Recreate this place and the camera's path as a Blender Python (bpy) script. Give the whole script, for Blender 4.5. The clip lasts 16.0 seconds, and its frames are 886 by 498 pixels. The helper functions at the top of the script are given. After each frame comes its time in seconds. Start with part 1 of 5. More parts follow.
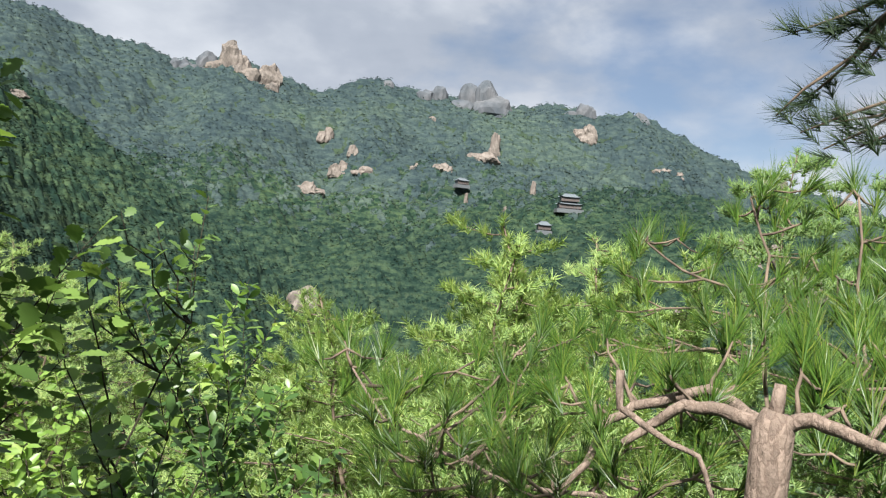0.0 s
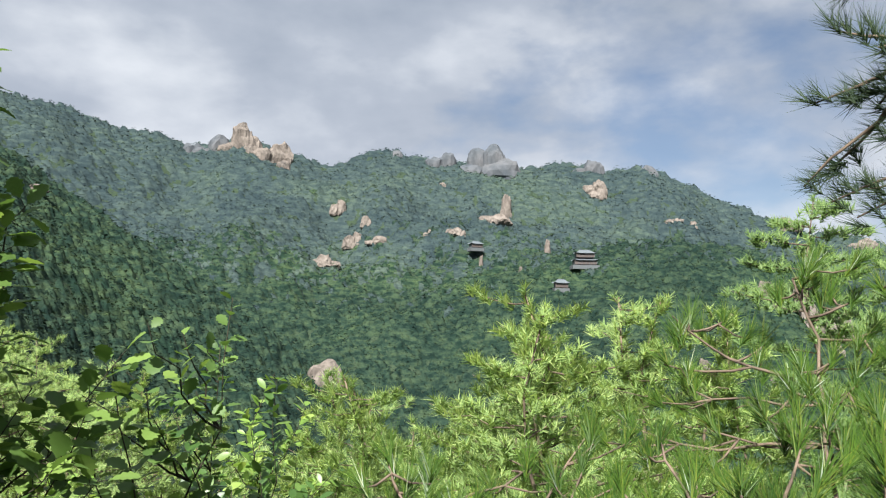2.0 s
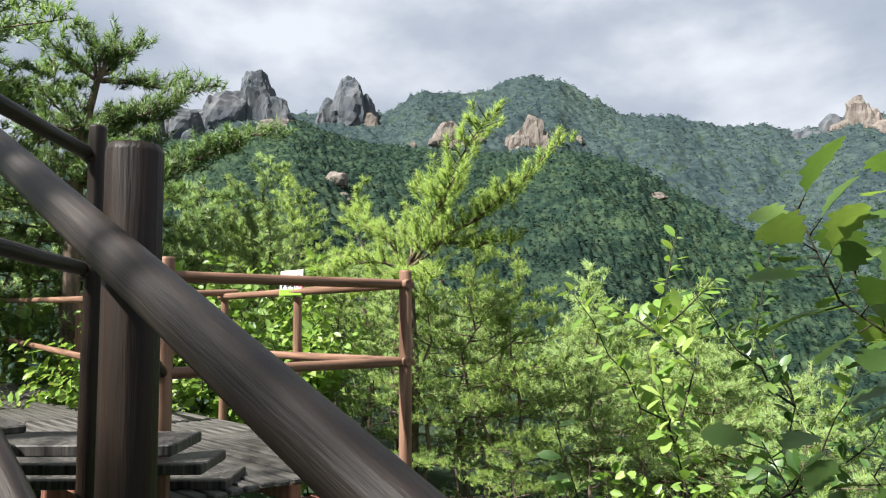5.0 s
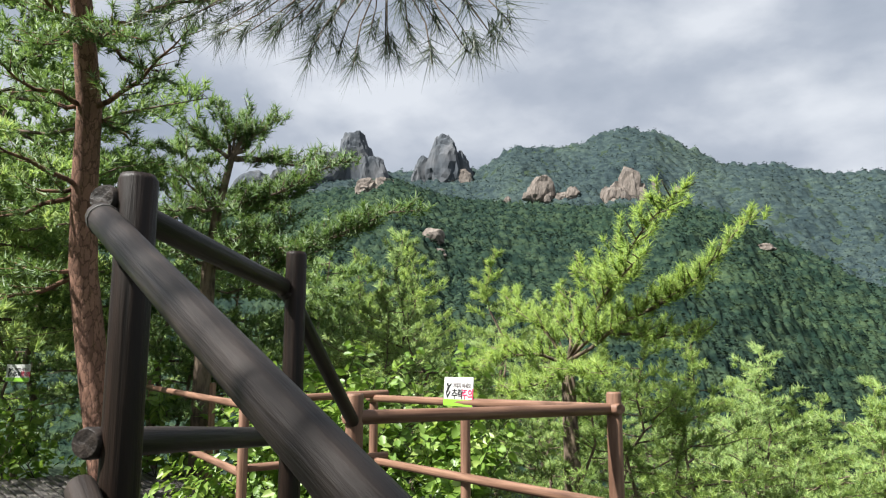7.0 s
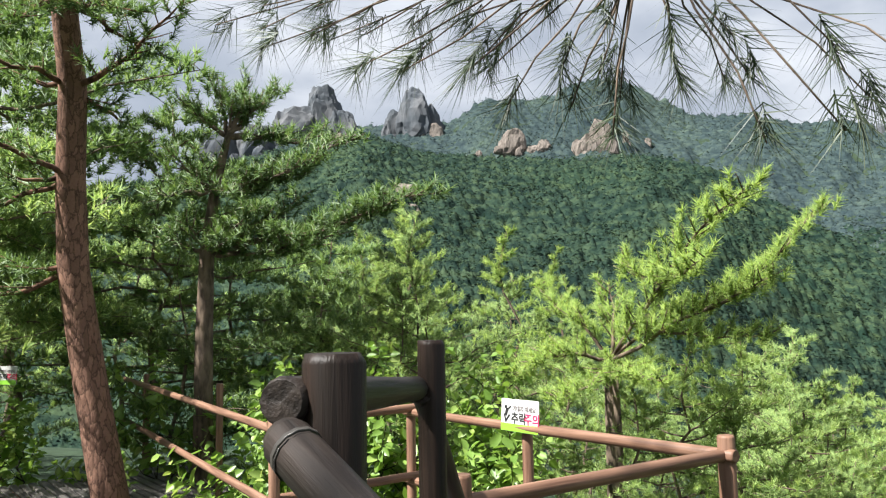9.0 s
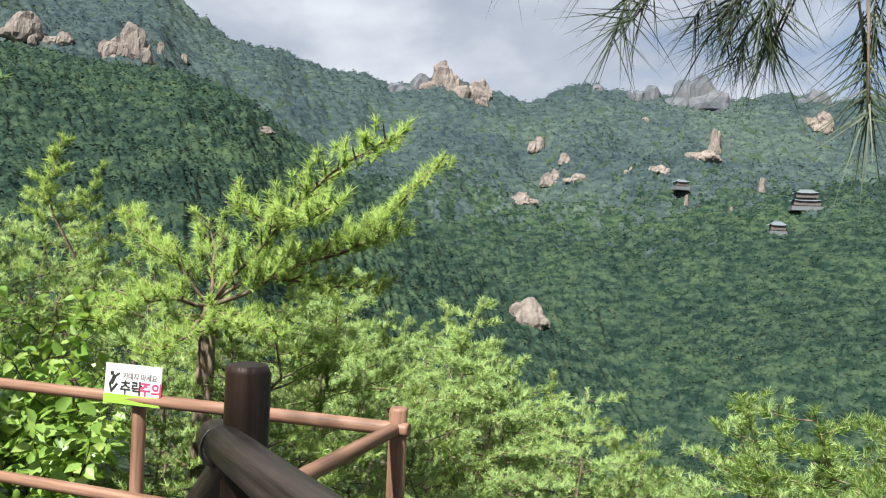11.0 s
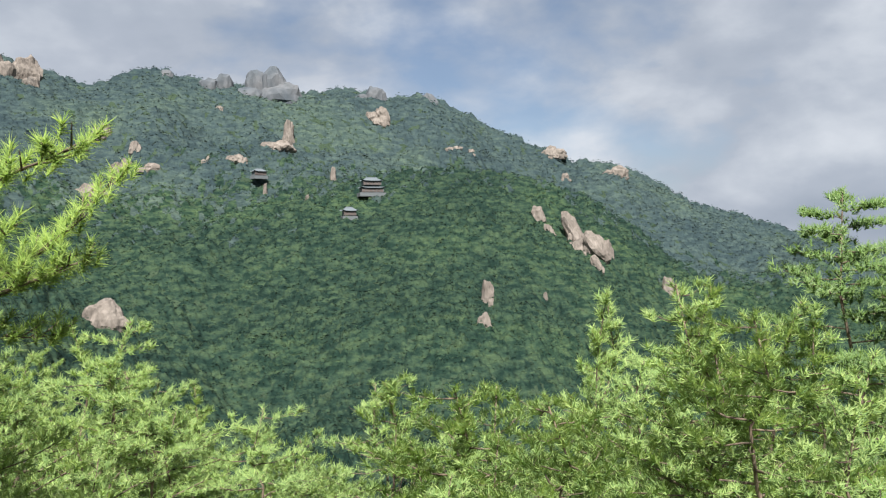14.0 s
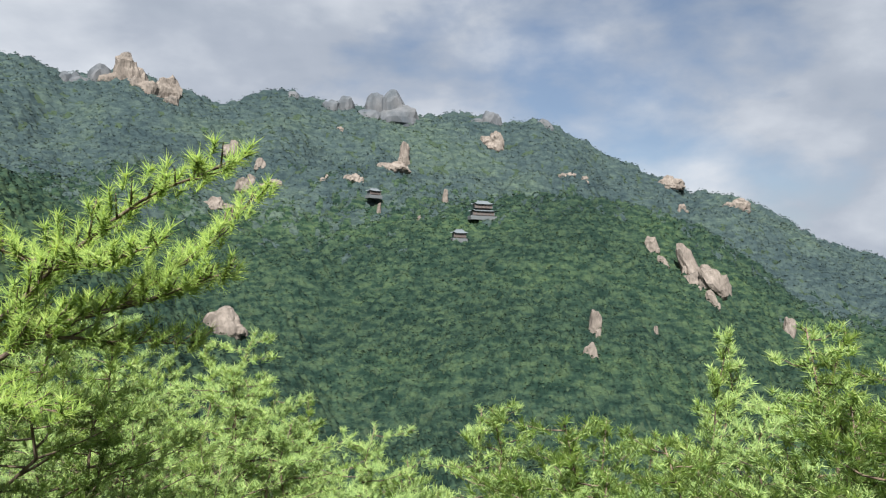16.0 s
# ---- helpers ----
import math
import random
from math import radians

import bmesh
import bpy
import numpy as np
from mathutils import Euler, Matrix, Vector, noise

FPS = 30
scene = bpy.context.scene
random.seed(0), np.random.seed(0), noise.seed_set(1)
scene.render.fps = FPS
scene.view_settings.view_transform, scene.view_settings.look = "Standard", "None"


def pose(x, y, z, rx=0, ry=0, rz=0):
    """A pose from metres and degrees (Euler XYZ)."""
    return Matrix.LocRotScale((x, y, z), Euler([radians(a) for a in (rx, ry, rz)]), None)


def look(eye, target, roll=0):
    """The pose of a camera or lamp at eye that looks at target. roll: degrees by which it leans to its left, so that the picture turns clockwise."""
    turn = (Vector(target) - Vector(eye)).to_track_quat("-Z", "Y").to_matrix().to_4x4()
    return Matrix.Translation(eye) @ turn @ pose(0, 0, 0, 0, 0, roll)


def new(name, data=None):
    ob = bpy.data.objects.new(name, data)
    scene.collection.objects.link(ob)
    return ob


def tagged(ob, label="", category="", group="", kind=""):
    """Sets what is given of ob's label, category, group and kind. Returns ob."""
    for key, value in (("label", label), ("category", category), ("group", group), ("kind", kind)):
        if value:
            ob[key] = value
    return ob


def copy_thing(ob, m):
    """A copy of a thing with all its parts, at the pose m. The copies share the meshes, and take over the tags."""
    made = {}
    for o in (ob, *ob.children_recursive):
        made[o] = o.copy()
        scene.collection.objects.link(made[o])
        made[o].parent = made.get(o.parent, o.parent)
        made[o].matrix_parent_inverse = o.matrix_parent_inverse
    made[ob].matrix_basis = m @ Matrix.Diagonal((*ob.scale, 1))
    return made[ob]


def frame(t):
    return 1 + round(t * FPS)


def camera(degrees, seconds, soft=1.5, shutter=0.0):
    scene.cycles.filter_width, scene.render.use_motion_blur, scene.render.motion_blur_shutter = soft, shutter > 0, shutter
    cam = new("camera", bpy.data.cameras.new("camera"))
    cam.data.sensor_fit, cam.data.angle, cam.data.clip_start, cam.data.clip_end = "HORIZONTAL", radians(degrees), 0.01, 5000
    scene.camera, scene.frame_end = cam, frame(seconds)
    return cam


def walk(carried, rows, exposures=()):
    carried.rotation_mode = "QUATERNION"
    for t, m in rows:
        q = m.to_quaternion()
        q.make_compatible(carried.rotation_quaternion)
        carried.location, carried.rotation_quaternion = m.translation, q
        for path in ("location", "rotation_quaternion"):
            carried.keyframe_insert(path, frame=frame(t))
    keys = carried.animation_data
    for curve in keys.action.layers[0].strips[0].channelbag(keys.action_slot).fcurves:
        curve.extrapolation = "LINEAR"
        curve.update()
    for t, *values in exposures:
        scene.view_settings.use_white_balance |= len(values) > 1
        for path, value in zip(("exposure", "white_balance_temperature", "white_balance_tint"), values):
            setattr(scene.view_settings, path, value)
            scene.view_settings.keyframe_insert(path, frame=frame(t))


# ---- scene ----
PATH = [
    (0, 0.000, 0.000, 0.000, -0.00, 0.53, -4.42),
    (0.5, -0.015, 0.009, 0.007, -3.19, -0.26, -3.88),
    (1, -0.026, 0.002, 0.008, -4.12, 0.42, -3.51),
    (1.5, -0.027, -0.018, 0.035, -4.17, 3.02, -2.73),
    (2, -0.045, 0.032, 0.093, 1.42, 5.36, -0.74),
    (2.5, -0.125, 0.074, 0.067, 14.13, 5.80, 0.48),
    (3, -0.218, 0.087, 0.065, 26.88, 5.17, 0.53),
    (3.5, -0.354, 0.133, 0.029, 36.14, 4.06, 0.77),
    (4, -0.620, 0.222, 0.086, 44.03, 2.97, 0.47),
    (4.2, -0.791, 0.246, 0.053, 47.00, 2.53, 0.20),
    (6.3, -1.936, 0.315, 0.407, 43.76, 10.09, 0.43),
    (6.5, -2.045, 0.302, 0.469, 48.92, 9.84, 0.59),
    (7, -2.265, 0.317, 0.506, 53.03, 8.96, -0.00),
    (7.5, -2.426, 0.396, 0.631, 54.01, 7.28, 1.51),
    (8, -2.666, 0.318, 0.683, 54.01, 6.64, 2.73),
    (8.2, -2.732, 0.279, 0.759, 53.74, 6.34, 2.43),
    (10.3, -3.720, 0.231, 0.991, 34.50, 2.81, -1.73),
    (10.5, -3.824, 0.266, 0.987, 29.44, 2.08, -2.14),
    (11, -3.956, 0.383, 1.078, 15.88, 0.16, -2.40),
    (11.5, -4.197, 0.476, 1.099, 3.48, -2.48, -2.98),
    (11.8, -4.305, 0.507, 1.164, -2.33, -3.67, -3.02),
    (12, -4.359, 0.556, 1.169, -5.42, -4.10, -2.22),
    (12.5, -4.562, 0.785, 1.247, -10.69, -3.67, 0.10),
    (13, -4.802, 0.839, 1.271, -13.25, -2.62, 1.36),
    (13.5, -4.901, 0.882, 1.261, -14.29, -1.65, 1.14),
    (14, -4.907, 0.882, 1.264, -15.03, -0.27, 1.02),
    (14.5, -4.906, 0.852, 1.287, -15.18, 1.07, 1.21),
    (15, -4.912, 0.871, 1.287, -14.07, 1.92, 0.95),
    (15.5, -4.936, 0.898, 1.288, -11.34, 1.97, -0.23),
    (16, -5.012, 0.938, 1.284, -6.88, 1.48, -1.88),
]
cam = camera(60.7, 16.0, soft=1.2)
walk(cam, [(t, pose(x, y, z, 90 + p, r, w)) for t, x, y, z, w, p, r in PATH],
     exposures=[(0, 1.42, 6120, 10), (3, 1.48, 6120, 10), (4, 1.68, 6120, 10), (6.5, 1.38, 6120, 10), (8, 1.52, 6120, 10), (10.5, 1.64, 6120, 10), (11.2, 1.47, 6120, 10), (12.1, 1.47, 6120, 10), (13.0, 1.31, 6120, 10), (16, 1.3, 6120, 10)])

# ---- sky, sun ----
SUN_AZ, SUN_EL = 166.0, 52.0      # degrees to the left of +y, degrees up
world = bpy.data.worlds.new("sky")
scene.world = world
world.use_nodes = True
wn, wl = world.node_tree.nodes, world.node_tree.links
wn.clear()


def wnode(kind, **kw):
    n = wn.new(kind)
    for k, v in kw.items():
        n.inputs[k].default_value = v
    return n


w_out = wnode("ShaderNodeOutputWorld")
sky = wnode("ShaderNodeTexSky")
sky.sky_type, sky.sun_disc = "NISHITA", False
sky.sun_elevation, sky.sun_rotation = radians(SUN_EL), radians(-SUN_AZ)
sky.altitude, sky.air_density, sky.dust_density = 500, 1.0, 1.5
bg_sky = wnode("ShaderNodeBackground", Strength=0.042)
wl.new(sky.outputs[0], bg_sky.inputs[0])
tc = wnode("ShaderNodeTexCoord")
sep = wnode("ShaderNodeSeparateXYZ")
wl.new(tc.outputs["Generated"], sep.inputs[0])


def wmath(op, a, b=None, c=None):
    n = wn.new("ShaderNodeMath")
    n.operation = op
    for i, v in enumerate((a, b, c)):
        if v is None:
            continue
        if isinstance(v, (int, float)):
            n.inputs[i].default_value = v
        else:
            wl.new(v, n.inputs[i])
    return n.outputs[0]


# heaped clouds, flattened a little towards the horizon
comb = wnode("ShaderNodeMapping", Scale=(1.0, 1.0, 1.9), Location=(0.35, 0.1, 0.0))
wl.new(tc.outputs["Generated"], comb.inputs[0])
n_big = wnode("ShaderNodeTexNoise", Scale=3.4, Detail=8.0, Roughness=0.46, Distortion=0.1)
n_fine = wnode("ShaderNodeTexNoise", Scale=8.0, Detail=8.0, Roughness=0.5, Distortion=0.1)
for n in (n_big, n_fine):
    wl.new(comb.outputs[0], n.inputs["Vector"])
shade = wnode("ShaderNodeValToRGB")
shade.color_ramp.elements[0].position, shade.color_ramp.elements[0].color = 0.36, (0.34, 0.38, 0.44, 1)
shade.color_ramp.elements[1].position, shade.color_ramp.elements[1].color = 0.64, (0.74, 0.75, 0.765, 1)
e = shade.color_ramp.elements.new(0.5)
e.color = (0.47, 0.50, 0.55, 1)
wl.new(wmath("ADD", wmath("MULTIPLY", n_big.outputs[0], 0.7), wmath("MULTIPLY", n_fine.outputs[0], 0.3)), shade.inputs[0])
bg_cloud = wnode("ShaderNodeBackground", Strength=0.41)
wl.new(shade.outputs[0], bg_cloud.inputs[0])
# the gap of blue over the falling end of the ridge
gap_dir = wnode("ShaderNodeVectorMath")
gap_dir.operation = "DISTANCE"
wl.new(tc.outputs["Generated"], gap_dir.inputs[0])
gap_dir.inputs[1].default_value = (math.sin(radians(17)), math.cos(radians(17)), 0.22)
gap = wmath("ADD", wmath("MULTIPLY", gap_dir.outputs["Value"], 3.6), wmath("MULTIPLY", wmath("SUBTRACT", n_fine.outputs[0], 0.5), 3.0))
cover = wmath("MULTIPLY_ADD", wmath("MINIMUM", wmath("MAXIMUM", gap, 0.0), 1.0), 0.70, 0.28)
w_mix = wnode("ShaderNodeMixShader")
wl.new(cover, w_mix.inputs[0])
wl.new(bg_sky.outputs[0], w_mix.inputs[1])
wl.new(bg_cloud.outputs[0], w_mix.inputs[2])
wl.new(w_mix.outputs[0], w_out.inputs[0])

sun = new("sun", bpy.data.lights.new("sun", "SUN"))
sun.data.energy, sun.data.angle, sun.data.color = 5.0, radians(1.0), (1.0, 0.95, 0.86)
sa, se = radians(SUN_AZ), radians(SUN_EL)
sun.matrix_world = look((0, 0, 60), Vector((0, 0, 60)) - Vector((-math.sin(sa) * math.cos(se), math.cos(sa) * math.cos(se), math.sin(se))))


# ---- materials ----
class Mat:
    """A small builder for node materials."""

    def __init__(self, name):
        self.m = bpy.data.materials.new(name)
        self.m.use_nodes = True
        self.t = self.m.node_tree
        self.b = self.t.nodes["Principled BSDF"]
        self.out = self.t.nodes["Material Output"]
        self.co = self.t.nodes.new("ShaderNodeTexCoord")

    def n(self, kind, **kw):
        n = self.t.nodes.new(kind)
        for k, v in kw.items():
            n.inputs[k].default_value = v
        return n

    def link(self, a, b):
        self.t.links.new(a, b)

    def noise(self, scale, detail=5.0, stretch=(1, 1, 1), rough=0.55, coords="Object"):
        mp = self.n("ShaderNodeMapping", Scale=stretch)
        self.link(self.co.outputs[coords], mp.inputs[0])
        n = self.n("ShaderNodeTexNoise", Scale=scale, Detail=detail, Roughness=rough)
        self.link(mp.outputs[0], n.inputs["Vector"])
        return n.outputs[0]

    def ramp(self, fac, *stops):
        r = self.n("ShaderNodeValToRGB")
        el = r.color_ramp.elements
        while len(el) < len(stops):
            el.new(0.5)
        for s, (p, c) in zip(el, stops):
            s.position, s.color = p, (*c, 1)
        self.link(fac, r.inputs[0])
        return r.outputs[0]

    def mix(self, fac, a, b, mode="MIX"):
        m = self.n("ShaderNodeMix")
        m.data_type, m.blend_type = "RGBA", mode
        for sock, v in ((m.inputs[0], fac), (m.inputs[6], a), (m.inputs[7], b)):
            if isinstance(v, (int, float)):
                sock.default_value = v
            elif isinstance(v, tuple):
                sock.default_value = (*v, 1)
            else:
                self.link(v, sock)
        return m.outputs[2]

    def bump(self, height, strength, distance):
        b = self.n("ShaderNodeBump", Strength=strength, Distance=distance)
        self.link(height, b.inputs["Height"])
        self.link(b.outputs[0], self.b.inputs["Normal"])

    def base(self, colour, rough=0.7, spec=0.4):
        if isinstance(colour, tuple):
            self.b.inputs["Base Color"].default_value = (*colour, 1)
        else:
            self.link(colour, self.b.inputs["Base Color"])
        self.b.inputs["Roughness"].default_value = rough
        self.b.inputs["Specular IOR Level"].default_value = spec
        return self


def foliage_mat(name, stops, glow=0.35, rough=0.5, spec=0.4, patch=0.0, patch_scale=0.02, relief=0.0):
    """Leaves: each leaf or needle a little different, light passing through."""
    m = Mat(name)
    geo = m.n("ShaderNodeNewGeometry")
    c = m.ramp(geo.outputs["Random Per Island"], *stops)
    if patch:
        big = m.noise(patch_scale, 4.0)
        c = m.mix(patch, c, m.ramp(big, (0.35, (0.25, 0.32, 0.3)), (0.65, (0.9, 0.9, 0.62))), "MULTIPLY")
    m.base(c, rough, spec)
    if relief:
        fine = m.noise(relief, 6.0, (1, 1, 2.2), 0.65)
        c = m.mix(0.35, c, m.ramp(fine, (0.38, (0.55, 0.6, 0.62)), (0.62, (1.12, 1.12, 1.05))), "MULTIPLY")
        m.base(c, rough, spec)
        m.bump(fine, 0.7, 0.5)
    tr = m.n("ShaderNodeBsdfTranslucent")
    m.link(m.mix(0.6, c, (1.0, 0.95, 0.45), "MULTIPLY"), tr.inputs[0])
    mx = m.n("ShaderNodeMixShader")
    mx.inputs[0].default_value = glow
    m.link(m.b.outputs[0], mx.inputs[1])
    m.link(tr.outputs[0], mx.inputs[2])
    m.link(mx.outputs[0], m.out.inputs[0])
    return m.m


M_NEEDLE = foliage_mat("pine_needles", ((0.0, (0.155, 0.255, 0.090)), (0.6, (0.325, 0.450, 0.155)), (1.0, (0.48, 0.58, 0.23))), 0.5, 0.55, 0.25, 0.25, 1.6)
M_NEEDLE_SUN = foliage_mat("sunlit_pine_needles", ((0.0, (0.13, 0.22, 0.048)), (0.6, (0.27, 0.385, 0.085)), (1.0, (0.39, 0.48, 0.13))), 0.5, 0.55, 0.25)
# Dark as a silhouette against the sky: the backlit look is in the colour.
M_NEEDLE_DARK = foliage_mat("silhouette_needles", ((0.0, (0.018, 0.031, 0.012)), (0.7, (0.031, 0.051, 0.018)), (1.0, (0.054, 0.072, 0.027))), 0.22)
# Grey-green needles, their backlit shade put into a darker tone.
M_NEEDLE_BACKLIT = foliage_mat("backlit_grey_green_needles", ((0.0, (0.018, 0.034, 0.018)), (0.7, (0.034, 0.056, 0.027)), (1.0, (0.060, 0.082, 0.038))), 0.3, 0.7, 0.15)
M_NEEDLE_NEAR = foliage_mat("long_pine_needles", ((0.0, (0.042, 0.100, 0.016)), (0.8, (0.100, 0.182, 0.027)), (1.0, (0.23, 0.26, 0.050))), 0.45, 0.35, 0.3, 0.55, 6.0)
M_NEEDLE_MID = foliage_mat("green_pine_needles", ((0.0, (0.062, 0.117, 0.034)), (0.7, (0.101, 0.172, 0.047)), (1.0, (0.156, 0.218, 0.068))), 0.4)


def canopy_mat(name, dark, mid, light, crown, glow=0.3):
    """Tree crowns seen from afar: shades from crown to crown, patches of lighter broad-leaved trees, fine mottling."""
    m = Mat(name)
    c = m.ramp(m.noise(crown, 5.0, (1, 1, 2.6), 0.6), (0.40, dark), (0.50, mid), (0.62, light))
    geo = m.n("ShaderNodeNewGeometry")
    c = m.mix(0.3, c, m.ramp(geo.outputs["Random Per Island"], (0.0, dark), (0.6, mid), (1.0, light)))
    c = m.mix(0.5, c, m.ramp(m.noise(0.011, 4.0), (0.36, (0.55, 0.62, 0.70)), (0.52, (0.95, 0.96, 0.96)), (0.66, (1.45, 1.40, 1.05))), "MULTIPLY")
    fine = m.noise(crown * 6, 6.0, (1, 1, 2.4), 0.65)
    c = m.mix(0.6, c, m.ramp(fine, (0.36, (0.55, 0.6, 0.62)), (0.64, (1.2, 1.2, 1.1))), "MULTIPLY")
    m.base(c, 0.9, 0.15)
    m.bump(fine, 0.6, 0.5)
    tr = m.n("ShaderNodeBsdfTranslucent")
    m.link(m.mix(0.6, c, (1.0, 0.95, 0.45), "MULTIPLY"), tr.inputs[0])
    mx = m.n("ShaderNodeMixShader")
    mx.inputs[0].default_value = glow
    m.link(m.b.outputs[0], mx.inputs[1])
    m.link(tr.outputs[0], mx.inputs[2])
    m.link(mx.outputs[0], m.out.inputs[0])
    return m.m


# Distance haze is put into these colours: slightly near, bluish on the ridge.
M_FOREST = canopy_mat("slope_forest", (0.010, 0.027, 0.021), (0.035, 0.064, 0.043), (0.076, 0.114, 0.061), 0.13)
M_FOREST_FAR = canopy_mat("hazed_ridge_forest", (0.032, 0.052, 0.059), (0.053, 0.078, 0.081), (0.084, 0.116, 0.102), 0.10)
M_NEEDLE_LAYER = foliage_mat("layered_pine_needles", ((0.0, (0.085, 0.150, 0.045)), (0.7, (0.150, 0.240, 0.072)), (1.0, (0.25, 0.345, 0.11))), 0.45)
M_LEAF = foliage_mat("broad_leaves", ((0.0, (0.045, 0.098, 0.024)), (0.7, (0.085, 0.165, 0.036)), (1.0, (0.17, 0.26, 0.052))), 0.4, 0.38, 0.5)
M_LEAF_LIGHT = foliage_mat("young_leaves", ((0.0, (0.14, 0.25, 0.04)), (0.7, (0.23, 0.36, 0.07)), (1.0, (0.36, 0.46, 0.12))), 0.45, 0.4, 0.5)


def bark_mat(name, dark, light, scale=9.0, depth=0.02):
    m = Mat(name)
    plates = m.noise(scale, 6.0, (1, 1, 0.35))
    c = m.ramp(plates, (0.35, dark), (0.62, light))
    c = m.mix(0.4, c, m.ramp(m.noise(2.0), (0.3, (0.55, 0.5, 0.48)), (0.7, (1, 1, 1))), "MULTIPLY")
    m.base(c, 0.9, 0.2)
    m.bump(plates, 0.9, depth)
    return m.m


M_BARK_RED = bark_mat("red_pine_bark", (0.05, 0.026, 0.018), (0.20, 0.11, 0.072))
M_BARK = bark_mat("grey_brown_bark", (0.06, 0.045, 0.035), (0.20, 0.15, 0.11), 14)


def plate_bark(name, dark, light, scale, depth=0.012):
    """Bark broken into ragged flaky plates, each of its own shade, with cracks between them."""
    m = Mat(name)
    mp = m.n("ShaderNodeMapping", Scale=(1, 1, 0.42))
    m.link(m.co.outputs["Object"], mp.inputs[0])
    warp = m.n("ShaderNodeTexNoise", Scale=scale * 0.9, Detail=5.0, Roughness=0.7)
    m.link(mp.outputs[0], warp.inputs["Vector"])
    shift = m.n("ShaderNodeVectorMath")
    shift.operation = "MULTIPLY_ADD"
    m.link(warp.outputs["Color"], shift.inputs[0])
    shift.inputs[1].default_value = (1.5 / scale,) * 3
    m.link(mp.outputs[0], shift.inputs[2])
    vo = m.n("ShaderNodeTexVoronoi", Scale=scale)
    vo.feature = "DISTANCE_TO_EDGE"
    cell = m.n("ShaderNodeTexVoronoi", Scale=scale)
    m.link(shift.outputs[0], vo.inputs["Vector"])
    m.link(shift.outputs[0], cell.inputs["Vector"])
    tone = m.ramp(cell.outputs["Color"], (0.1, tuple(x * 0.55 for x in light)), (0.9, light))
    c = m.mix(m.ramp(vo.outputs["Distance"], (0.0, (0.8, 0.8, 0.8)), (0.09, (0, 0, 0))), tone, dark)
    c = m.mix(0.5, c, m.ramp(m.noise(scale * 2.5, 6.0), (0.3, (0.6, 0.58, 0.56)), (0.7, (1, 1, 1))), "MULTIPLY")
    m.base(c, 0.9, 0.2)
    m.bump(vo.outputs["Distance"], 0.7, depth)
    return m.m


M_BARK_PALE = plate_bark("pale_flaky_bark", (0.125, 0.088, 0.068), (0.29, 0.22, 0.175), 85, 0.008)
M_BARK_FLAKY = plate_bark("flaky_red_bark", (0.040, 0.022, 0.016), (0.27, 0.15, 0.105), 15, 0.02)
M_STEM = bark_mat("sapling_stem", (0.02, 0.018, 0.012), (0.055, 0.048, 0.03), 30)


def log_mat(name, dark, light, grain=1.0):
    """Turned timber with the grain along the local z axis."""
    m = Mat(name)
    g = m.noise(38.0, 6.0, (1, 1, 0.05))
    c = m.ramp(g, (0.32, dark), (0.66, light))
    c = m.mix(0.5, c, m.ramp(m.noise(3.0, 4.0, (1, 1, 0.4)), (0.3, (0.5, 0.47, 0.45)), (0.7, (1, 1, 1))), "MULTIPLY")
    m.base(c, 0.5, 0.22)
    m.bump(g, 0.55 * grain, 0.006)
    return m.m


# Near railing: tree shade is put into these dark colours, posts darkest.
M_LOG_DARK = log_mat("shade_darkened_log", (0.005, 0.003, 0.002), (0.026, 0.015, 0.010), 2.0)
M_RAIL_DARK = log_mat("shaded_weathered_log", (0.006, 0.0046, 0.004), (0.048, 0.037, 0.031), 2.0)
M_LOG = log_mat("red_brown_log", (0.115, 0.060, 0.038), (0.285, 0.165, 0.110))
M_PLANK = log_mat("weathered_plank", (0.012, 0.011, 0.010), (0.125, 0.115, 0.106), 1.8)
M_BEAM = log_mat("red_painted_beam", (0.20, 0.075, 0.05), (0.38, 0.17, 0.12), 0.5)
M_BAND = Mat("steel_band").base((0.05, 0.045, 0.04), 0.4, 0.5).m


def rock_mat():
    m = Mat("granite")
    big, fine = m.noise(0.05, 6.0), m.noise(0.6, 8.0, (1, 1, 0.4))
    c = m.ramp(big, (0.3, (0.105, 0.094, 0.085)), (0.5, (0.180, 0.152, 0.130)), (0.72, (0.255, 0.220, 0.190)))
    c = m.mix(0.55, c, m.ramp(fine, (0.36, (0.42, 0.42, 0.42)), (0.6, (1, 1, 1))), "MULTIPLY")
    m.base(c, 0.9, 0.2)
    m.bump(fine, 0.8, 1.5)
    return m.m


def crag_mat():
    m = Mat("hazed_crag")
    big, fine = m.noise(0.035, 6.0), m.noise(0.16, 8.0, (1, 1, 0.3))
    # The blue in this grey is distance haze put into the colour.
    c = m.ramp(big, (0.3, (0.062, 0.074, 0.088)), (0.7, (0.122, 0.122, 0.127)))
    c = m.mix(0.5, c, m.ramp(fine, (0.4, (0.5, 0.54, 0.54)), (0.6, (1, 1, 1))), "MULTIPLY")
    m.base(c, 0.9, 0.2)
    m.bump(fine, 0.5, 2.0)
    return m.m


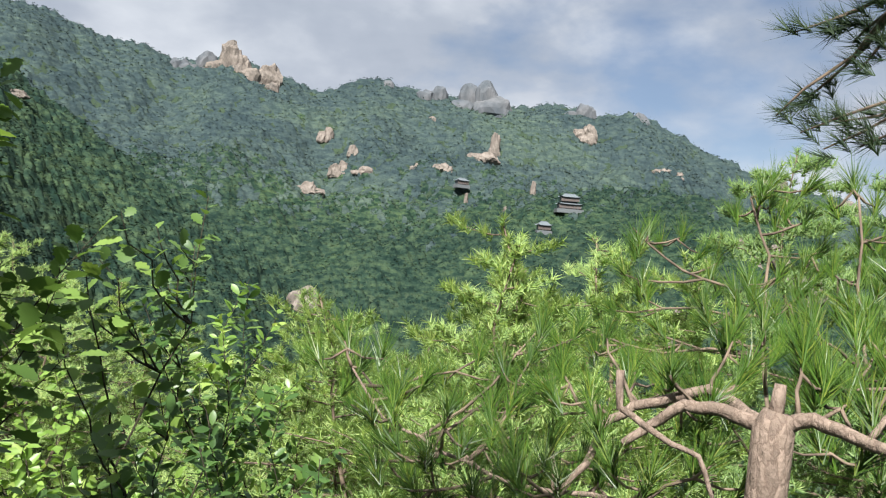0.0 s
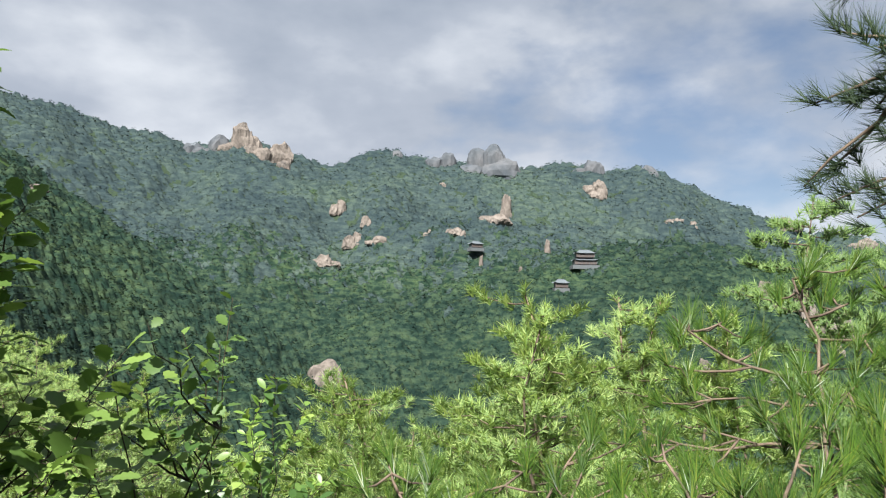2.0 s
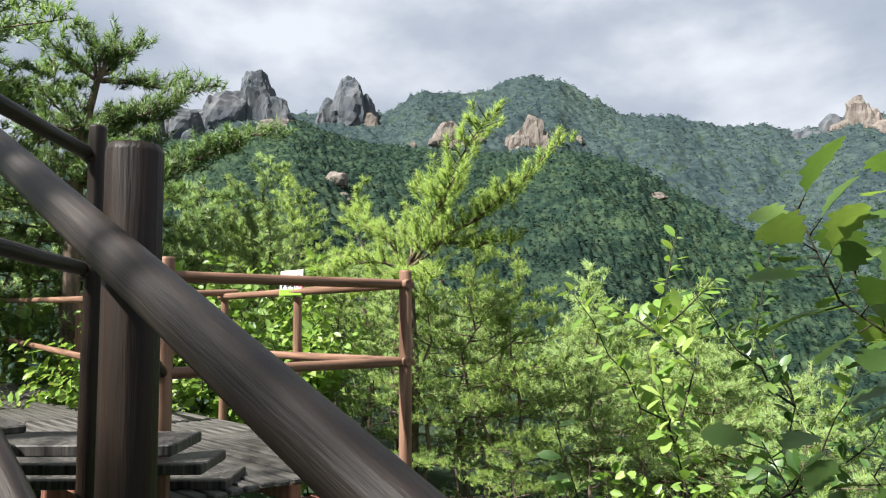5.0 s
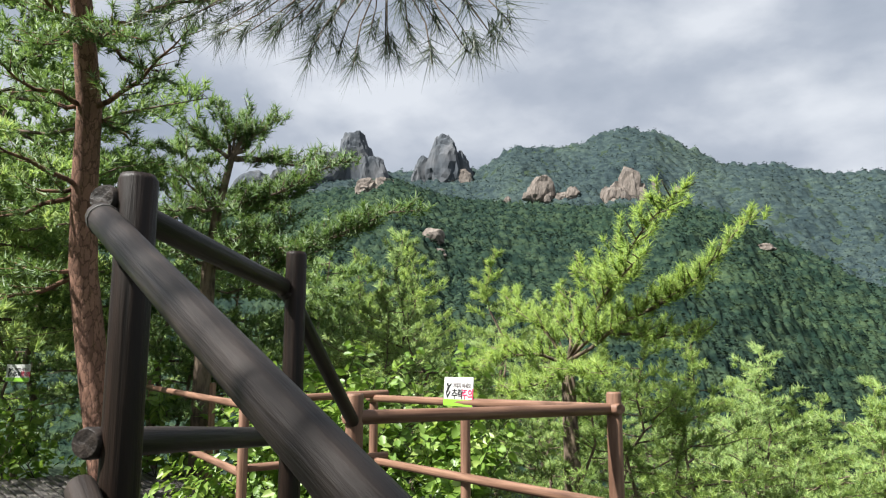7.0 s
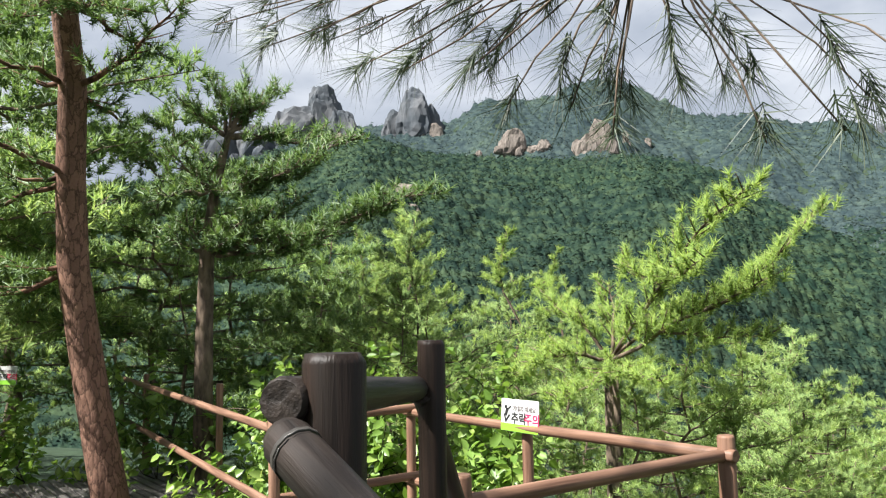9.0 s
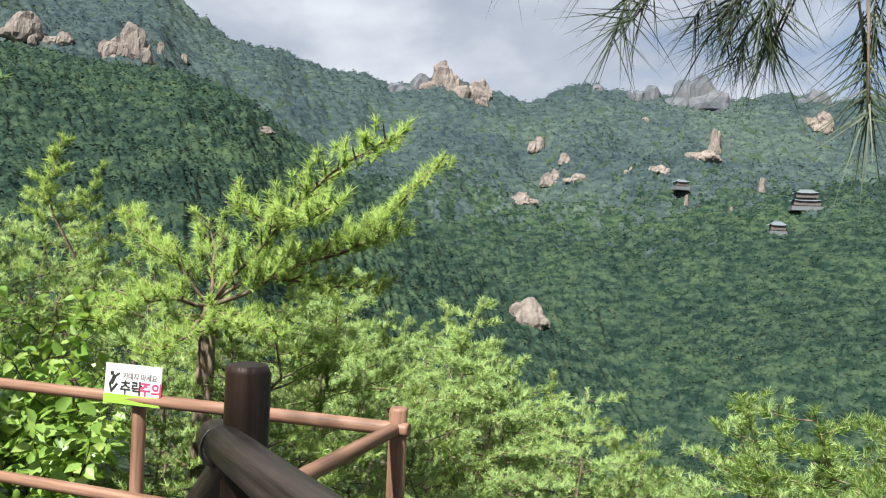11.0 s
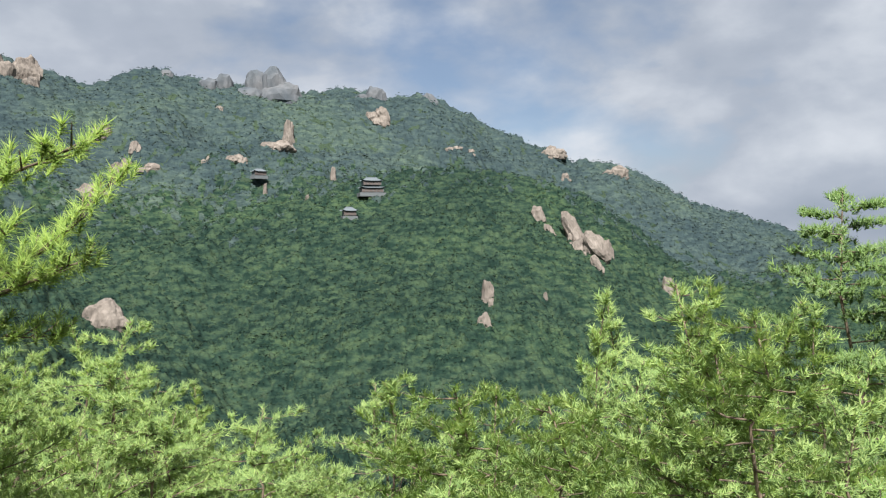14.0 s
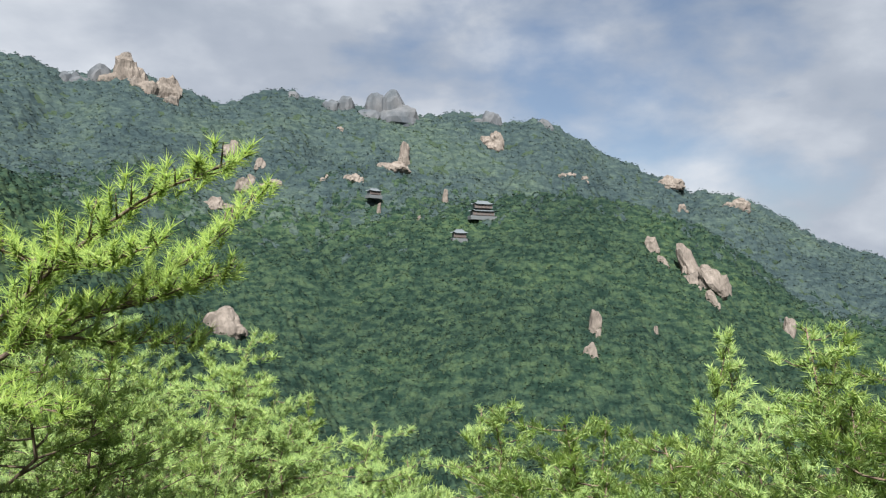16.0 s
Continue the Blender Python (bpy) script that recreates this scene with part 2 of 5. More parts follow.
def ground_mat():
    m = Mat("forest_floor")
    a, b = m.noise(0.03, 8.0), m.noise(1.4, 8.0)
    c = m.ramp(a, (0.35, (0.030, 0.048, 0.030)), (0.65, (0.045, 0.068, 0.040)))
    c = m.mix(0.6, c, m.ramp(b, (0.35, (0.35, 0.33, 0.3)), (0.65, (1, 1, 1))), "MULTIPLY")
    m.base(c, 0.95, 0.1)
    m.bump(b, 0.8, 0.1)
    return m.m


M_ROCK, M_CRAG, M_GROUND = rock_mat(), crag_mat(), ground_mat()


# ---- mesh helpers ----
def mesh_of(name, verts, faces, mat, smooth=False):
    me = bpy.data.meshes.new(name)
    v = np.asarray(verts, dtype=np.float32).reshape(-1, 3)
    if isinstance(faces, np.ndarray):
        k = faces.shape[1]
        me.vertices.add(len(v))
        me.vertices.foreach_set("co", v.ravel())
        me.loops.add(faces.size)
        me.loops.foreach_set("vertex_index", faces.astype(np.int32).ravel())
        me.polygons.add(len(faces))
        me.polygons.foreach_set("loop_start", np.arange(0, faces.size, k, dtype=np.int32))
        me.update(calc_edges=True)
    else:
        me.from_pydata([tuple(p) for p in v], [], faces)
    if smooth:
        me.polygons.foreach_set("use_smooth", np.ones(len(me.polygons), dtype=bool))
    me.materials.append(mat)
    return me


def piece(name, me, parent=None, label="", m=None, kind=""):
    ob = new(name, me)
    if parent is not None:
        ob.parent = parent
    if m is not None:
        ob.matrix_basis = m
    return tagged(ob, label, kind=kind)


def part(name, bm, mat, parent, label="", smooth=False):
    me = bpy.data.meshes.new(name)
    bm.to_mesh(me)
    bm.free()
    if smooth:
        me.polygons.foreach_set("use_smooth", np.ones(len(me.polygons), dtype=bool))
    me.materials.append(mat)
    return piece(name, me, parent, label)


def thing(name, at, label, category, group="", kind=""):
    ob = new(name)
    ob.empty_display_size = 0.1
    ob.location = at
    return tagged(ob, label, category, group, kind)


class Tubes:
    """Collects tapering tubes along polylines into one mesh."""

    def __init__(self):
        self.v, self.f = [], []

    def add(self, pts, radii, sides=6):
        pts = [Vector(p) for p in pts]
        start = len(self.v)
        for i, p in enumerate(pts):
            d = (pts[min(i + 1, len(pts) - 1)] - pts[max(i - 1, 0)]).normalized()
            a = d.orthogonal().normalized() if i == 0 else (a - d * a.dot(d)).normalized()
            b = d.cross(a)
            for k in range(sides):
                w = 2 * math.pi * k / sides
                self.v.append(p + (a * math.cos(w) + b * math.sin(w)) * radii[i])
        for i in range(len(pts) - 1):
            for k in range(sides):
                s, q = start + i * sides, (k + 1) % sides
                self.f.append((s + k, s + q, s + sides + q, s + sides + k))
        n = len(pts) - 1
        self.f.append(tuple(start + n * sides + k for k in range(sides)))
        self.f.append(tuple(start + sides - 1 - k for k in range(sides)))

    def mesh(self, name, mat):
        return mesh_of(name, [tuple(p) for p in self.v], self.f, mat, True)


def unit(v):
    return v / np.maximum(np.linalg.norm(v, axis=-1, keepdims=True), 1e-9)


def needle_mesh(name, at, along, mat, n, length, width, spread, stalk, rng):
    """Sprays of needles: at and along are arrays of twig ends and twig directions."""
    at, along = np.asarray(at, float), unit(np.asarray(along, float))
    k = len(at)
    o = np.repeat(at, n, 0)
    d = np.repeat(along, n, 0)
    o = o - d * (rng.random((k * n, 1)) * stalk)
    way = unit(d + spread * unit(rng.normal(size=(k * n, 3))))
    side = unit(np.cross(way, rng.normal(size=(k * n, 3)))) * width / 2
    ln = length * (0.65 + 0.5 * rng.random((k * n, 1)))
    # every needle turned with its face towards the light, shaded as one soft tuft
    flip = np.sign(np.sum(np.cross(side, way) * np.array([-0.15, -0.65, 0.75]), 1, keepdims=True))
    side = side * np.where(flip == 0, 1.0, flip)
    v = np.stack([o - side, o + side, o + way * ln], 1).reshape(-1, 3)
    me = mesh_of(name, v, np.arange(k * n * 3).reshape(-1, 3), mat, True)
    soft = unit(way * 0.55 + unit(np.cross(side, way)) * 0.5 + np.array([0.0, -0.25, 0.6]))
    me.normals_split_custom_set_from_vertices(np.repeat(soft, 3, 0).astype(np.float32))
    return me


# ---- the lie of the land: crests as height angles seen from the path ----
MAIN = ((-180, -2), (-110, -2), (-60, -3), (-46, -1.5), (-40, 0.5), (-36.3, 1.9), (-33, 2.9), (-30, 4.8), (-27.5, 6.0), (-24.6, 6.2),
        (-22, 7.5), (-18.7, 8.6), (-16.5, 10.1), (-13.4, 11.4), (-11, 11.1), (-8, 11.7), (-4, 11.5), (0, 12.0), (3.4, 12.2),
        (6, 12.8), (10.4, 11.4), (13.6, 12.3), (16.5, 13.1), (20.3, 12.2), (22.5, 13.0), (25, 13.0), (29.5, 14.2), (32.1, 14.4), (34.6, 15.8),
        (37, 17.3), (39.5, 17.5), (43, 16.6), (48, 16.5), (50, 15.0), (57, 14.8), (62, 14.6), (66, 12.0), (72, 9), (90, 4), (180, -2))
SPUR = ((-180, -20), (-20, -22), (-5, -15), (0, -11.5), (5, -7.2), (8.5, -4.8), (11, -3.4), (14, -0.8), (18, 1.8), (22.6, 5.0), (27, 7.8), (31.3, 10.6),
        (36, 12.0), (42, 12.0), (48, 12.4), (53, 13.0), (57, 14.2), (63, 13.0), (75, 10), (95, 6), (180, 2))
KNOLL = ((-180, -20), (-60, -20), (-45, -13), (-38, -7.5), (-32.8, -3.0), (-29.7, 0.4), (-25.7, 3.3), (-20.7, 5.1), (-15, 5.8), (-11.4, 5.6), (-6, 4.6),
         (0, 3.0), (5, 1.2), (10, -1.0), (16, -5), (25, -11), (180, -20))
KNOLL_A, KNOLL_E = np.array(KNOLL, float).T
MAIN_A, MAIN_E = np.array(MAIN, float).T
SPUR_A, SPUR_E = np.array(SPUR, float).T


def far_noise(x, y, s, seed=0.0):
    return noise.fractal(Vector((x * s + seed, y * s - seed, seed)), 1.0, 2.0, 4)


def ground_z(x, y):
    """Height of the ground."""
    r = math.hypot(x, y)
    az = math.degrees(math.atan2(-x, y))
    # the hillside with the path
    u = y - 0.95
    left = min(max((-x - 2.5) / 5.5, 0.0), 1.0)
    fall = 0.52 * (1 - left) + 0.10 * left
    hill = -1.5 - fall * max(u, 0.0) if u > 0 else -1.5 - 0.35 * min(u + 2.2, 0.0)
    if x < -3:
        hill += min(-x - 3, 6) * 0.05
    if r > 22:
        hill -= (r - 22) * (0.12 + 0.25 * left)
    hill = max(hill, -75)
    if r < 40:
        return hill + 0.10 * noise.noise(Vector((x * 0.8, y * 0.8, 3.0)))
    if y < -30 and abs(az) > 120:
        return hill
    e1 = math.tan(radians(float(np.interp(az, MAIN_A, MAIN_E))))
    e2 = math.tan(radians(float(np.interp(az, SPUR_A, SPUR_E))))
    e1 -= 0.002
    e2 -= 0.006
    r1, r2 = 900.0, 300.0 + 2.4 * min(max(az, 0), 65)
    c1, c2 = r1 * e1, r2 * e2
    u1 = min(max((r - 250.0) / 650.0, 0.0), 1.0)
    z1 = -62 + (c1 + 62) * u1 ** 1.45 if r < r1 else c1 - 0.5 * (r - r1)
    w = min(max((r1 - r) / 130, 0.0), 1.0) if r < r1 else 0.0
    z1 += w * (25 * far_noise(x, y, 0.0085) + 5 * far_noise(x, y, 0.03, 5.0))
    z1 += (1 - w) * (4.0 * far_noise(x, y, 0.05, 2.0) if r <= r1 + 5 else 0)
    z2 = c2 - 0.33 * (r2 - r) if r < r2 else c2 - 0.45 * (r - r2)
    w2 = min(max((r2 - r) / 70, 0.0), 1.0)
    z2 += w2 * 7 * far_noise(x, y, 0.02, 9.0) + (1 - w2) * 1.5 * far_noise(x, y, 0.06, 4.0)
    # the rounded knoll with the temple, in front of the ridge
    r3 = 560.0
    c3 = r3 * math.tan(radians(float(np.interp(az, KNOLL_A, KNOLL_E))))
    z3 = c3 - 0.36 * (r3 - r) if r < r3 else c3 - 0.30 * (r - r3)
    z3 += 9 * far_noise(x, y, 0.012, 7.0) * min(abs(r3 - r) / 90, 1.0)
    return max(z1, z2, z3, hill, -78)


def polar(az, r):
    a = radians(az)
    return -math.sin(a) * r, math.cos(a) * r


def meet(az, el, start=45.0):
    """Where the look from the path in that direction meets the far land."""
    r = start
    t = math.tan(radians(el))
    while r < 930:
        x, y = polar(az, r)
        if ground_z(x, y) >= r * t:
            return x, y, r * t
        r += 2.0
    x, y = polar(az, 890.0)
    return x, y, 890 * t


def build_ground():
    azs = [-180 + 5 * i for i in range(26)] + [-50 + 0.55 * i for i in range(255)] + [90 + 5 * i for i in range(18)]
    rs = [0.6 * 1.12 ** i for i in range(42)] + [70 + 9.0 * i for i in range(94)] + [920, 960, 1020, 1200, 1800, 3600]
    v = [(0.0, 0.0, -1.5)]
    for r in rs:
        for az in azs:
            x, y = polar(az, r)
            v.append((x, y, ground_z(x, y) if r < 1100 else -40.0))
    n = len(azs)
    f = [(0, 1 + (k + 1) % n, 1 + k) for k in range(n)]
    for i in range(len(rs) - 1):
        for k in range(n):
            a, b = 1 + i * n, 1 + (i + 1) * n
            f.append((a + k, a + (k + 1) % n, b + (k + 1) % n, b + k))
    ob = piece("ground", mesh_of("ground", v, f, M_GROUND, True))
    tagged(ob, "forested mountain ground falling into a valley and rising beyond", "ground", kind="structure")


build_ground()


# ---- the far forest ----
def canopy_grid():
    """The far canopy as a sheet of crowns over the land: points by row and column, the crown each belongs to, which are in use."""
    rng = np.random.default_rng(5)
    # the land on a coarse net, read off in between
    ca, cr = np.arange(-48.5, 85.01, 0.45), np.arange(70, 912, 5.0)
    land = np.array([[ground_z(*polar(a, r)) for a in ca] for r in cr])
    wide, grow, turn = 1.25, 0.0056, 112.0
    az = np.arange(-48, 84, 0.175)
    s0, s1 = math.log(wide + grow * 80) / grow, math.log(wide + grow * 903) / grow
    rs = (np.exp(np.arange(s0, s1, 0.35) * grow) - wide) / grow
    A, R = np.meshgrid(az, rs)
    A = A + rng.uniform(-0.05, 0.05, A.shape)
    R = R + rng.uniform(-0.10, 0.10, R.shape) * (wide + grow * R)
    W = wide + grow * R

    def height(a, r):
        i, j = np.clip((r - cr[0]) / 5.0, 0, len(cr) - 1.001), np.clip((a - ca[0]) / 0.45, 0, len(ca) - 1.001)
        i0, j0 = i.astype(int), j.astype(int)
        fi, fj = i - i0, j - j0
        return (land[i0, j0] * (1 - fi) + land[i0 + 1, j0] * fi) * (1 - fj) + (land[i0, j0 + 1] * (1 - fi) + land[i0 + 1, j0 + 1] * fi) * fj

    Z = height(A, R)
    # nearest crown middle on a jittered net
    U, V = np.radians(A) * turn + 100, np.log(wide + grow * R) / grow - s0 + 3
    nu, nv = int(U.max()) + 4, int(V.max()) + 4
    ju, jv, tall = rng.random((nv, nu)), rng.random((nv, nu)), rng.uniform(0.25, 1.25, (nv, nu))
    best, who = np.full(U.shape, 9.0), np.zeros(U.shape, int)
    bu, bv = U.astype(int), V.astype(int)
    for du in (-1, 0, 1):
        for dv in (-1, 0, 1):
            cu, cv = bu + du, bv + dv
            d = np.hypot(U - cu - ju[cv, cu], (V - cv - jv[cv, cu]) * 0.9)
            near = d < best
            best, who = np.where(near, d, best), np.where(near, cv * nu + cu, who)
    tall = tall.ravel()[who]
    Z2 = Z + W * (np.where(R < 600, 1.2, 0.95) * tall * np.clip(1 - (best / 0.85) ** 2, 0.15, 1) - 0.25) + rng.normal(size=Z.shape) * 0.07 * W
    slope = (Z - height(A, R * 0.985)) / (0.015 * R)
    used = (Z > -0.32 * R) & (slope > Z / R - 0.10)
    X, Y = -np.sin(np.radians(A)) * R, np.cos(np.radians(A)) * R
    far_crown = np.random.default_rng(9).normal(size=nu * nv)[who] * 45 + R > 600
    return np.stack([X, Y, Z2], -1), W, used, far_crown


def build_forest(label, mat, grid, far, seed):
    P, W, used, far_crown = grid
    rng = np.random.default_rng(seed)
    rows, cols = W.shape
    idx = np.arange(rows * cols).reshape(rows, cols)
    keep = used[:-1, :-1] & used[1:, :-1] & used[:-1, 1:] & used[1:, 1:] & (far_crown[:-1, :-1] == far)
    quad = np.stack([idx[:-1, :-1], idx[:-1, 1:], idx[1:, 1:], idx[1:, :-1]], -1)[keep]
    ids, back = np.unique(quad, return_inverse=True)
    v = P.reshape(-1, 3)[ids]
    q = back.reshape(-1, 4)
    # quads split in two triangles each, facing the sky
    f = np.concatenate([q[:, (0, 2, 1)], q[:, (0, 3, 2)]])
    # small level sprays over the sheet, breaking its outline
    w = W.ravel()[ids]
    pick = np.flatnonzero(rng.random(len(ids)) < 0.85)
    n = len(pick)
    side = rng.random(n) * 6.283
    d1 = np.stack([np.cos(side), np.sin(side), rng.normal(size=n) * 0.12], 1)
    d2 = unit(np.stack([rng.normal(size=n) * 0.5, rng.normal(size=n) * 0.5 - 0.5, np.full(n, 0.75)], 1))
    size = (w[pick] * rng.uniform(0.14, 0.34, n))[:, None]
    p = v[pick] + rng.normal(size=(n, 3)) * 0.13 * w[pick][:, None] + np.array([0, 0, 1.0]) * 0.06 * w[pick][:, None]
    inward = unit(-p * np.array([1.0, 1.0, 0.0])) * 0.8 + np.array([0, 0, 0.6])
    turn = np.sign(np.sum(np.cross(-d1, d2) * inward, 1, keepdims=True))
    d1 = d1 * np.where(turn == 0, 1.0, turn)
    v2 = np.stack([p + d1 * size, p - d1 * size, p + d2 * size * 0.8], 1).reshape(-1, 3)
    f2 = np.arange(len(v2)).reshape(-1, 3) + len(v)
    me = mesh_of("forest", np.concatenate([v, v2]), np.concatenate([f, f2]), mat, True)
    # the sheet keeps its own smooth normals, the sprays take the sheet's
    tri = v[f]
    fn = np.cross(tri[:, 1] - tri[:, 0], tri[:, 2] - tri[:, 0])
    fn *= np.sign(fn[:, 2:3])
    acc = np.zeros_like(v)
    for k in range(3):
        np.add.at(acc, f[:, k], fn)
    acc = unit(acc)
    n2 = unit(np.repeat(acc[pick], 3, 0) + 0.25 * np.repeat(rng.normal(size=(n, 3)), 3, 0))
    me.normals_split_custom_set_from_vertices(np.concatenate([acc, n2]).astype(np.float32))
    tagged(piece("forest", me), label, "forest", kind="stuff")


canopy = canopy_grid()
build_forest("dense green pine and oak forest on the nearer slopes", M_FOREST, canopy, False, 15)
build_forest("dense pine forest below the mountain ridge, distance haze in its colour", M_FOREST_FAR, canopy, True, 16)


# ---- rocks ----
def stone(bm, centre, size, rng, levels=3, cut=0.25, lean=0.0, taper=0.0):
    r = bmesh.ops.create_icosphere(bm, subdivisions=levels, radius=1.0)
    seed = rng.uniform(0, 90)
    faces = []
    for _ in range(9):
        n = Vector((rng.uniform(-1, 1), rng.uniform(-1, 1), rng.uniform(-0.35, 0.8))).normalized()
        faces.append((n, rng.uniform(0.62, 0.9)))
    for vtx in r["verts"]:
        p = vtx.co.copy()
        for n, d in faces:
            p -= n * max(p.dot(n) - d, 0.0) * 0.85
        q = Vector((p.x * 1.7 + seed, p.y * 1.7, p.z * 0.9))
        crack = abs(noise.fractal(Vector((p.x * 1.7 + seed, p.y * 1.7, p.z * 0.4)), 1.0, 2.0, 3))
        k = 1 + cut * noise.fractal(q, 1.0, 2.0, 4) + 0.05 * noise.cell(q * 2.2) - cut * 0.4 * max(0.0, 0.22 - crack) / 0.22
        s = Vector((math.copysign(abs(p.x) ** 0.75, p.x), math.copysign(abs(p.y) ** 0.75, p.y), math.copysign(abs(p.z) ** 0.8, p.z)))
        w = 1 - taper * s.z
        vtx.co = Vector((s.x * w * size[0] * k + lean * s.z * size[2], s.y * w * size[1] * k, s.z * size[2] * k)) + Vector(centre)


def outcrop(name, label, az, el, wdeg, hdeg, seed, lumps=1, mat=None, dist=None, levels=3, lean=0.0, taper=0.12):
    """A rock mass that shows wdeg wide and hdeg high from the path, standing in the slope."""
    rng = random.Random(seed)
    if dist:
        x, y = polar(az, dist)
        z = dist * math.tan(radians(el))
    else:
        x, y, z = meet(az, el - hdeg * 0.36)
        z += math.hypot(x, y) * math.tan(radians(hdeg * 0.30))
    r = math.hypot(x, y)
    w, h = r * radians(wdeg) / 2, r * radians(hdeg) / 2
    bm = bmesh.new()
    for i in range(lumps):
        k = 0 if lumps == 1 else (i / (lumps - 1) - 0.5) * 1.15 + rng.uniform(-0.12, 0.12)
        hh = h * (1.0 if i == lumps // 2 else rng.uniform(0.5, 0.95) if mat else rng.uniform(0.55, 0.95))
        ww = w / max(1, lumps * 0.52)
        stone(bm, (k * w, rng.uniform(-0.3, 0.3) * w, hh - h - h * 0.15), (ww, ww * 0.9, hh * 1.1), rng, levels, 0.13 if mat else 0.25, lean, taper)
    # smaller blocks broken off round the foot
    for _ in range(2 if mat else 3):
        k, b = rng.uniform(-1.1, 1.1), rng.uniform(0.22, 0.42)
        stone(bm, (k * w, -rng.uniform(0.2, 0.8) * w, rng.uniform(-0.95, -0.35) * h), (w * b, w * b, h * b * rng.uniform(0.7, 1.3)), rng, 2, 0.2, 0.0, 0.1)
    me = bpy.data.meshes.new(name)
    bm.to_mesh(me)
    bm.free()
    me.materials.append(mat or M_ROCK)
    ob = new(name, me)
    ob.matrix_basis = pose(x, y, z, 0, 0, az)
    return tagged(ob, label, "rock", "rocks on the mountain")


L_ROCK = "pale pinkish granite outcrop among dark forest trees"
L_CRAG = "weathered granite crag on the mountain ridge, hazed blue-grey in colour"
outcrop("rock_outcrop", L_ROCK, 10.1, -4.0, 2.7, 2.5, 3, 1, None)
outcrop("rock_outcrop", L_ROCK, 8.8, -4.8, 1.1, 1.1, 101, 1, None)
outcrop("rock_outcrop", L_ROCK, -17.5, -3.5, 1.03, 2.48, 2, 1, None)
outcrop("rock_outcrop", L_ROCK, -17.1, -5.6, 1.11, 1.88, 3, 1, None)
outcrop("rock_outcrop", L_ROCK, -21.6, 2.5, 1.10, 1.30, 4, 1, None, lean=-0.10)
outcrop("rock_outcrop", L_ROCK, -22.5, 1.2, 0.80, 1.20, 401, 1, None, lean=-0.30)
outcrop("rock_outcrop", L_ROCK, -24.3, 1.2, 1.50, 3.00, 5, 1, None, lean=-0.45)
outcrop("rock_outcrop", L_ROCK, -25.4, 0.0, 1.90, 2.30, 61, 2, None, lean=-0.40)
outcrop("rock_outcrop", L_ROCK, -26.4, -0.2, 1.60, 1.70, 62, 1, None, lean=-0.20)
outcrop("rock_outcrop", L_ROCK, -25.9, -1.4, 0.90, 1.50, 6, 1, None, lean=-0.30)
outcrop("rock_outcrop", L_ROCK, -31.0, -3.0, 0.94, 1.88, 7, 1, None)
outcrop("rock_outcrop", L_ROCK, -21.9, -3.9, 0.43, 1.20, 8, 1, None)
outcrop("rock_outcrop", L_ROCK, -27.6, 5.3, 1.46, 1.03, 9, 2, None)
outcrop("rock_outcrop", L_ROCK, -23.0, 6.9, 2.05, 1.03, 10, 3, None)
outcrop("rock_outcrop", L_ROCK, -23.9, 5.0, 0.68, 0.86, 11, 1, None)
outcrop("rock_outcrop", L_ROCK, 10.4, 4.3, 2.14, 1.11, 12, 3, None)
outcrop("rock_outcrop", L_ROCK, 8.3, 6.0, 1.11, 1.28, 13, 2, None)
outcrop("rock_outcrop", L_ROCK, 7.4, 7.3, 0.94, 1.03, 14, 1, None)
outcrop("rock_outcrop", L_ROCK, 6.7, 6.0, 1.11, 0.68, 15, 2, None)
outcrop("rock_outcrop", L_ROCK, 9.5, 8.4, 0.94, 1.20, 16, 2, None)
outcrop("rock_outcrop", L_ROCK, -2.4, 7.7, 2.05, 0.94, 17, 2, None)
outcrop("rock_outcrop", L_ROCK, -3.3, 8.7, 0.77, 2.31, 18, 1, None)
outcrop("rock_outcrop", L_ROCK, 0.5, 6.7, 1.46, 0.77, 19, 3, None)
outcrop("rock_outcrop", L_ROCK, -6.4, 5.5, 0.56, 1.54, 20, 1, None)
outcrop("rock_outcrop", L_ROCK, -4.4, 3.7, 0.39, 0.94, 21, 1, None)
outcrop("rock_outcrop", L_ROCK, -1.4, 4.5, 0.34, 1.28, 62, 1, None)
outcrop("rock_outcrop", L_ROCK, -10.1, 9.7, 1.03, 1.20, 22, 2, None)
outcrop("rock_outcrop", L_ROCK, -15.6, 7.4, 0.94, 0.39, 23, 2, None)
outcrop("rock_outcrop", L_ROCK, -16.9, 7.1, 0.60, 0.60, 24, 1, None)
outcrop("rock_outcrop", L_ROCK, 1.6, 10.2, 0.60, 0.51, 25, 1, None)
outcrop("rock_outcrop", L_ROCK, 2.7, 6.6, 0.51, 0.60, 26, 2, None)
outcrop("rock_outcrop", L_ROCK, 45.6, 13.6, 2.14, 2.40, 27, 1, None)
outcrop("rock_outcrop", L_ROCK, 43.6, 13.1, 1.20, 1.20, 28, 2, None)
outcrop("rock_outcrop", L_ROCK, 38.9, 13.6, 2.57, 3.42, 29, 3, None)
outcrop("rock_outcrop", L_ROCK, 40.3, 12.9, 1.71, 1.88, 291, 3, None)
outcrop("rock_outcrop", L_ROCK, 37.1, 13.2, 0.51, 1.46, 30, 1, None)
outcrop("rock_outcrop", L_ROCK, 35.5, 12.8, 0.51, 0.77, 31, 1, None)
outcrop("rock_outcrop", L_ROCK, 48.2, 12.6, 0.60, 0.86, 311, 1, None)
outcrop("rock_outcrop", L_ROCK, 54.2, 10.0, 2.23, 1.37, 32, 1, None)
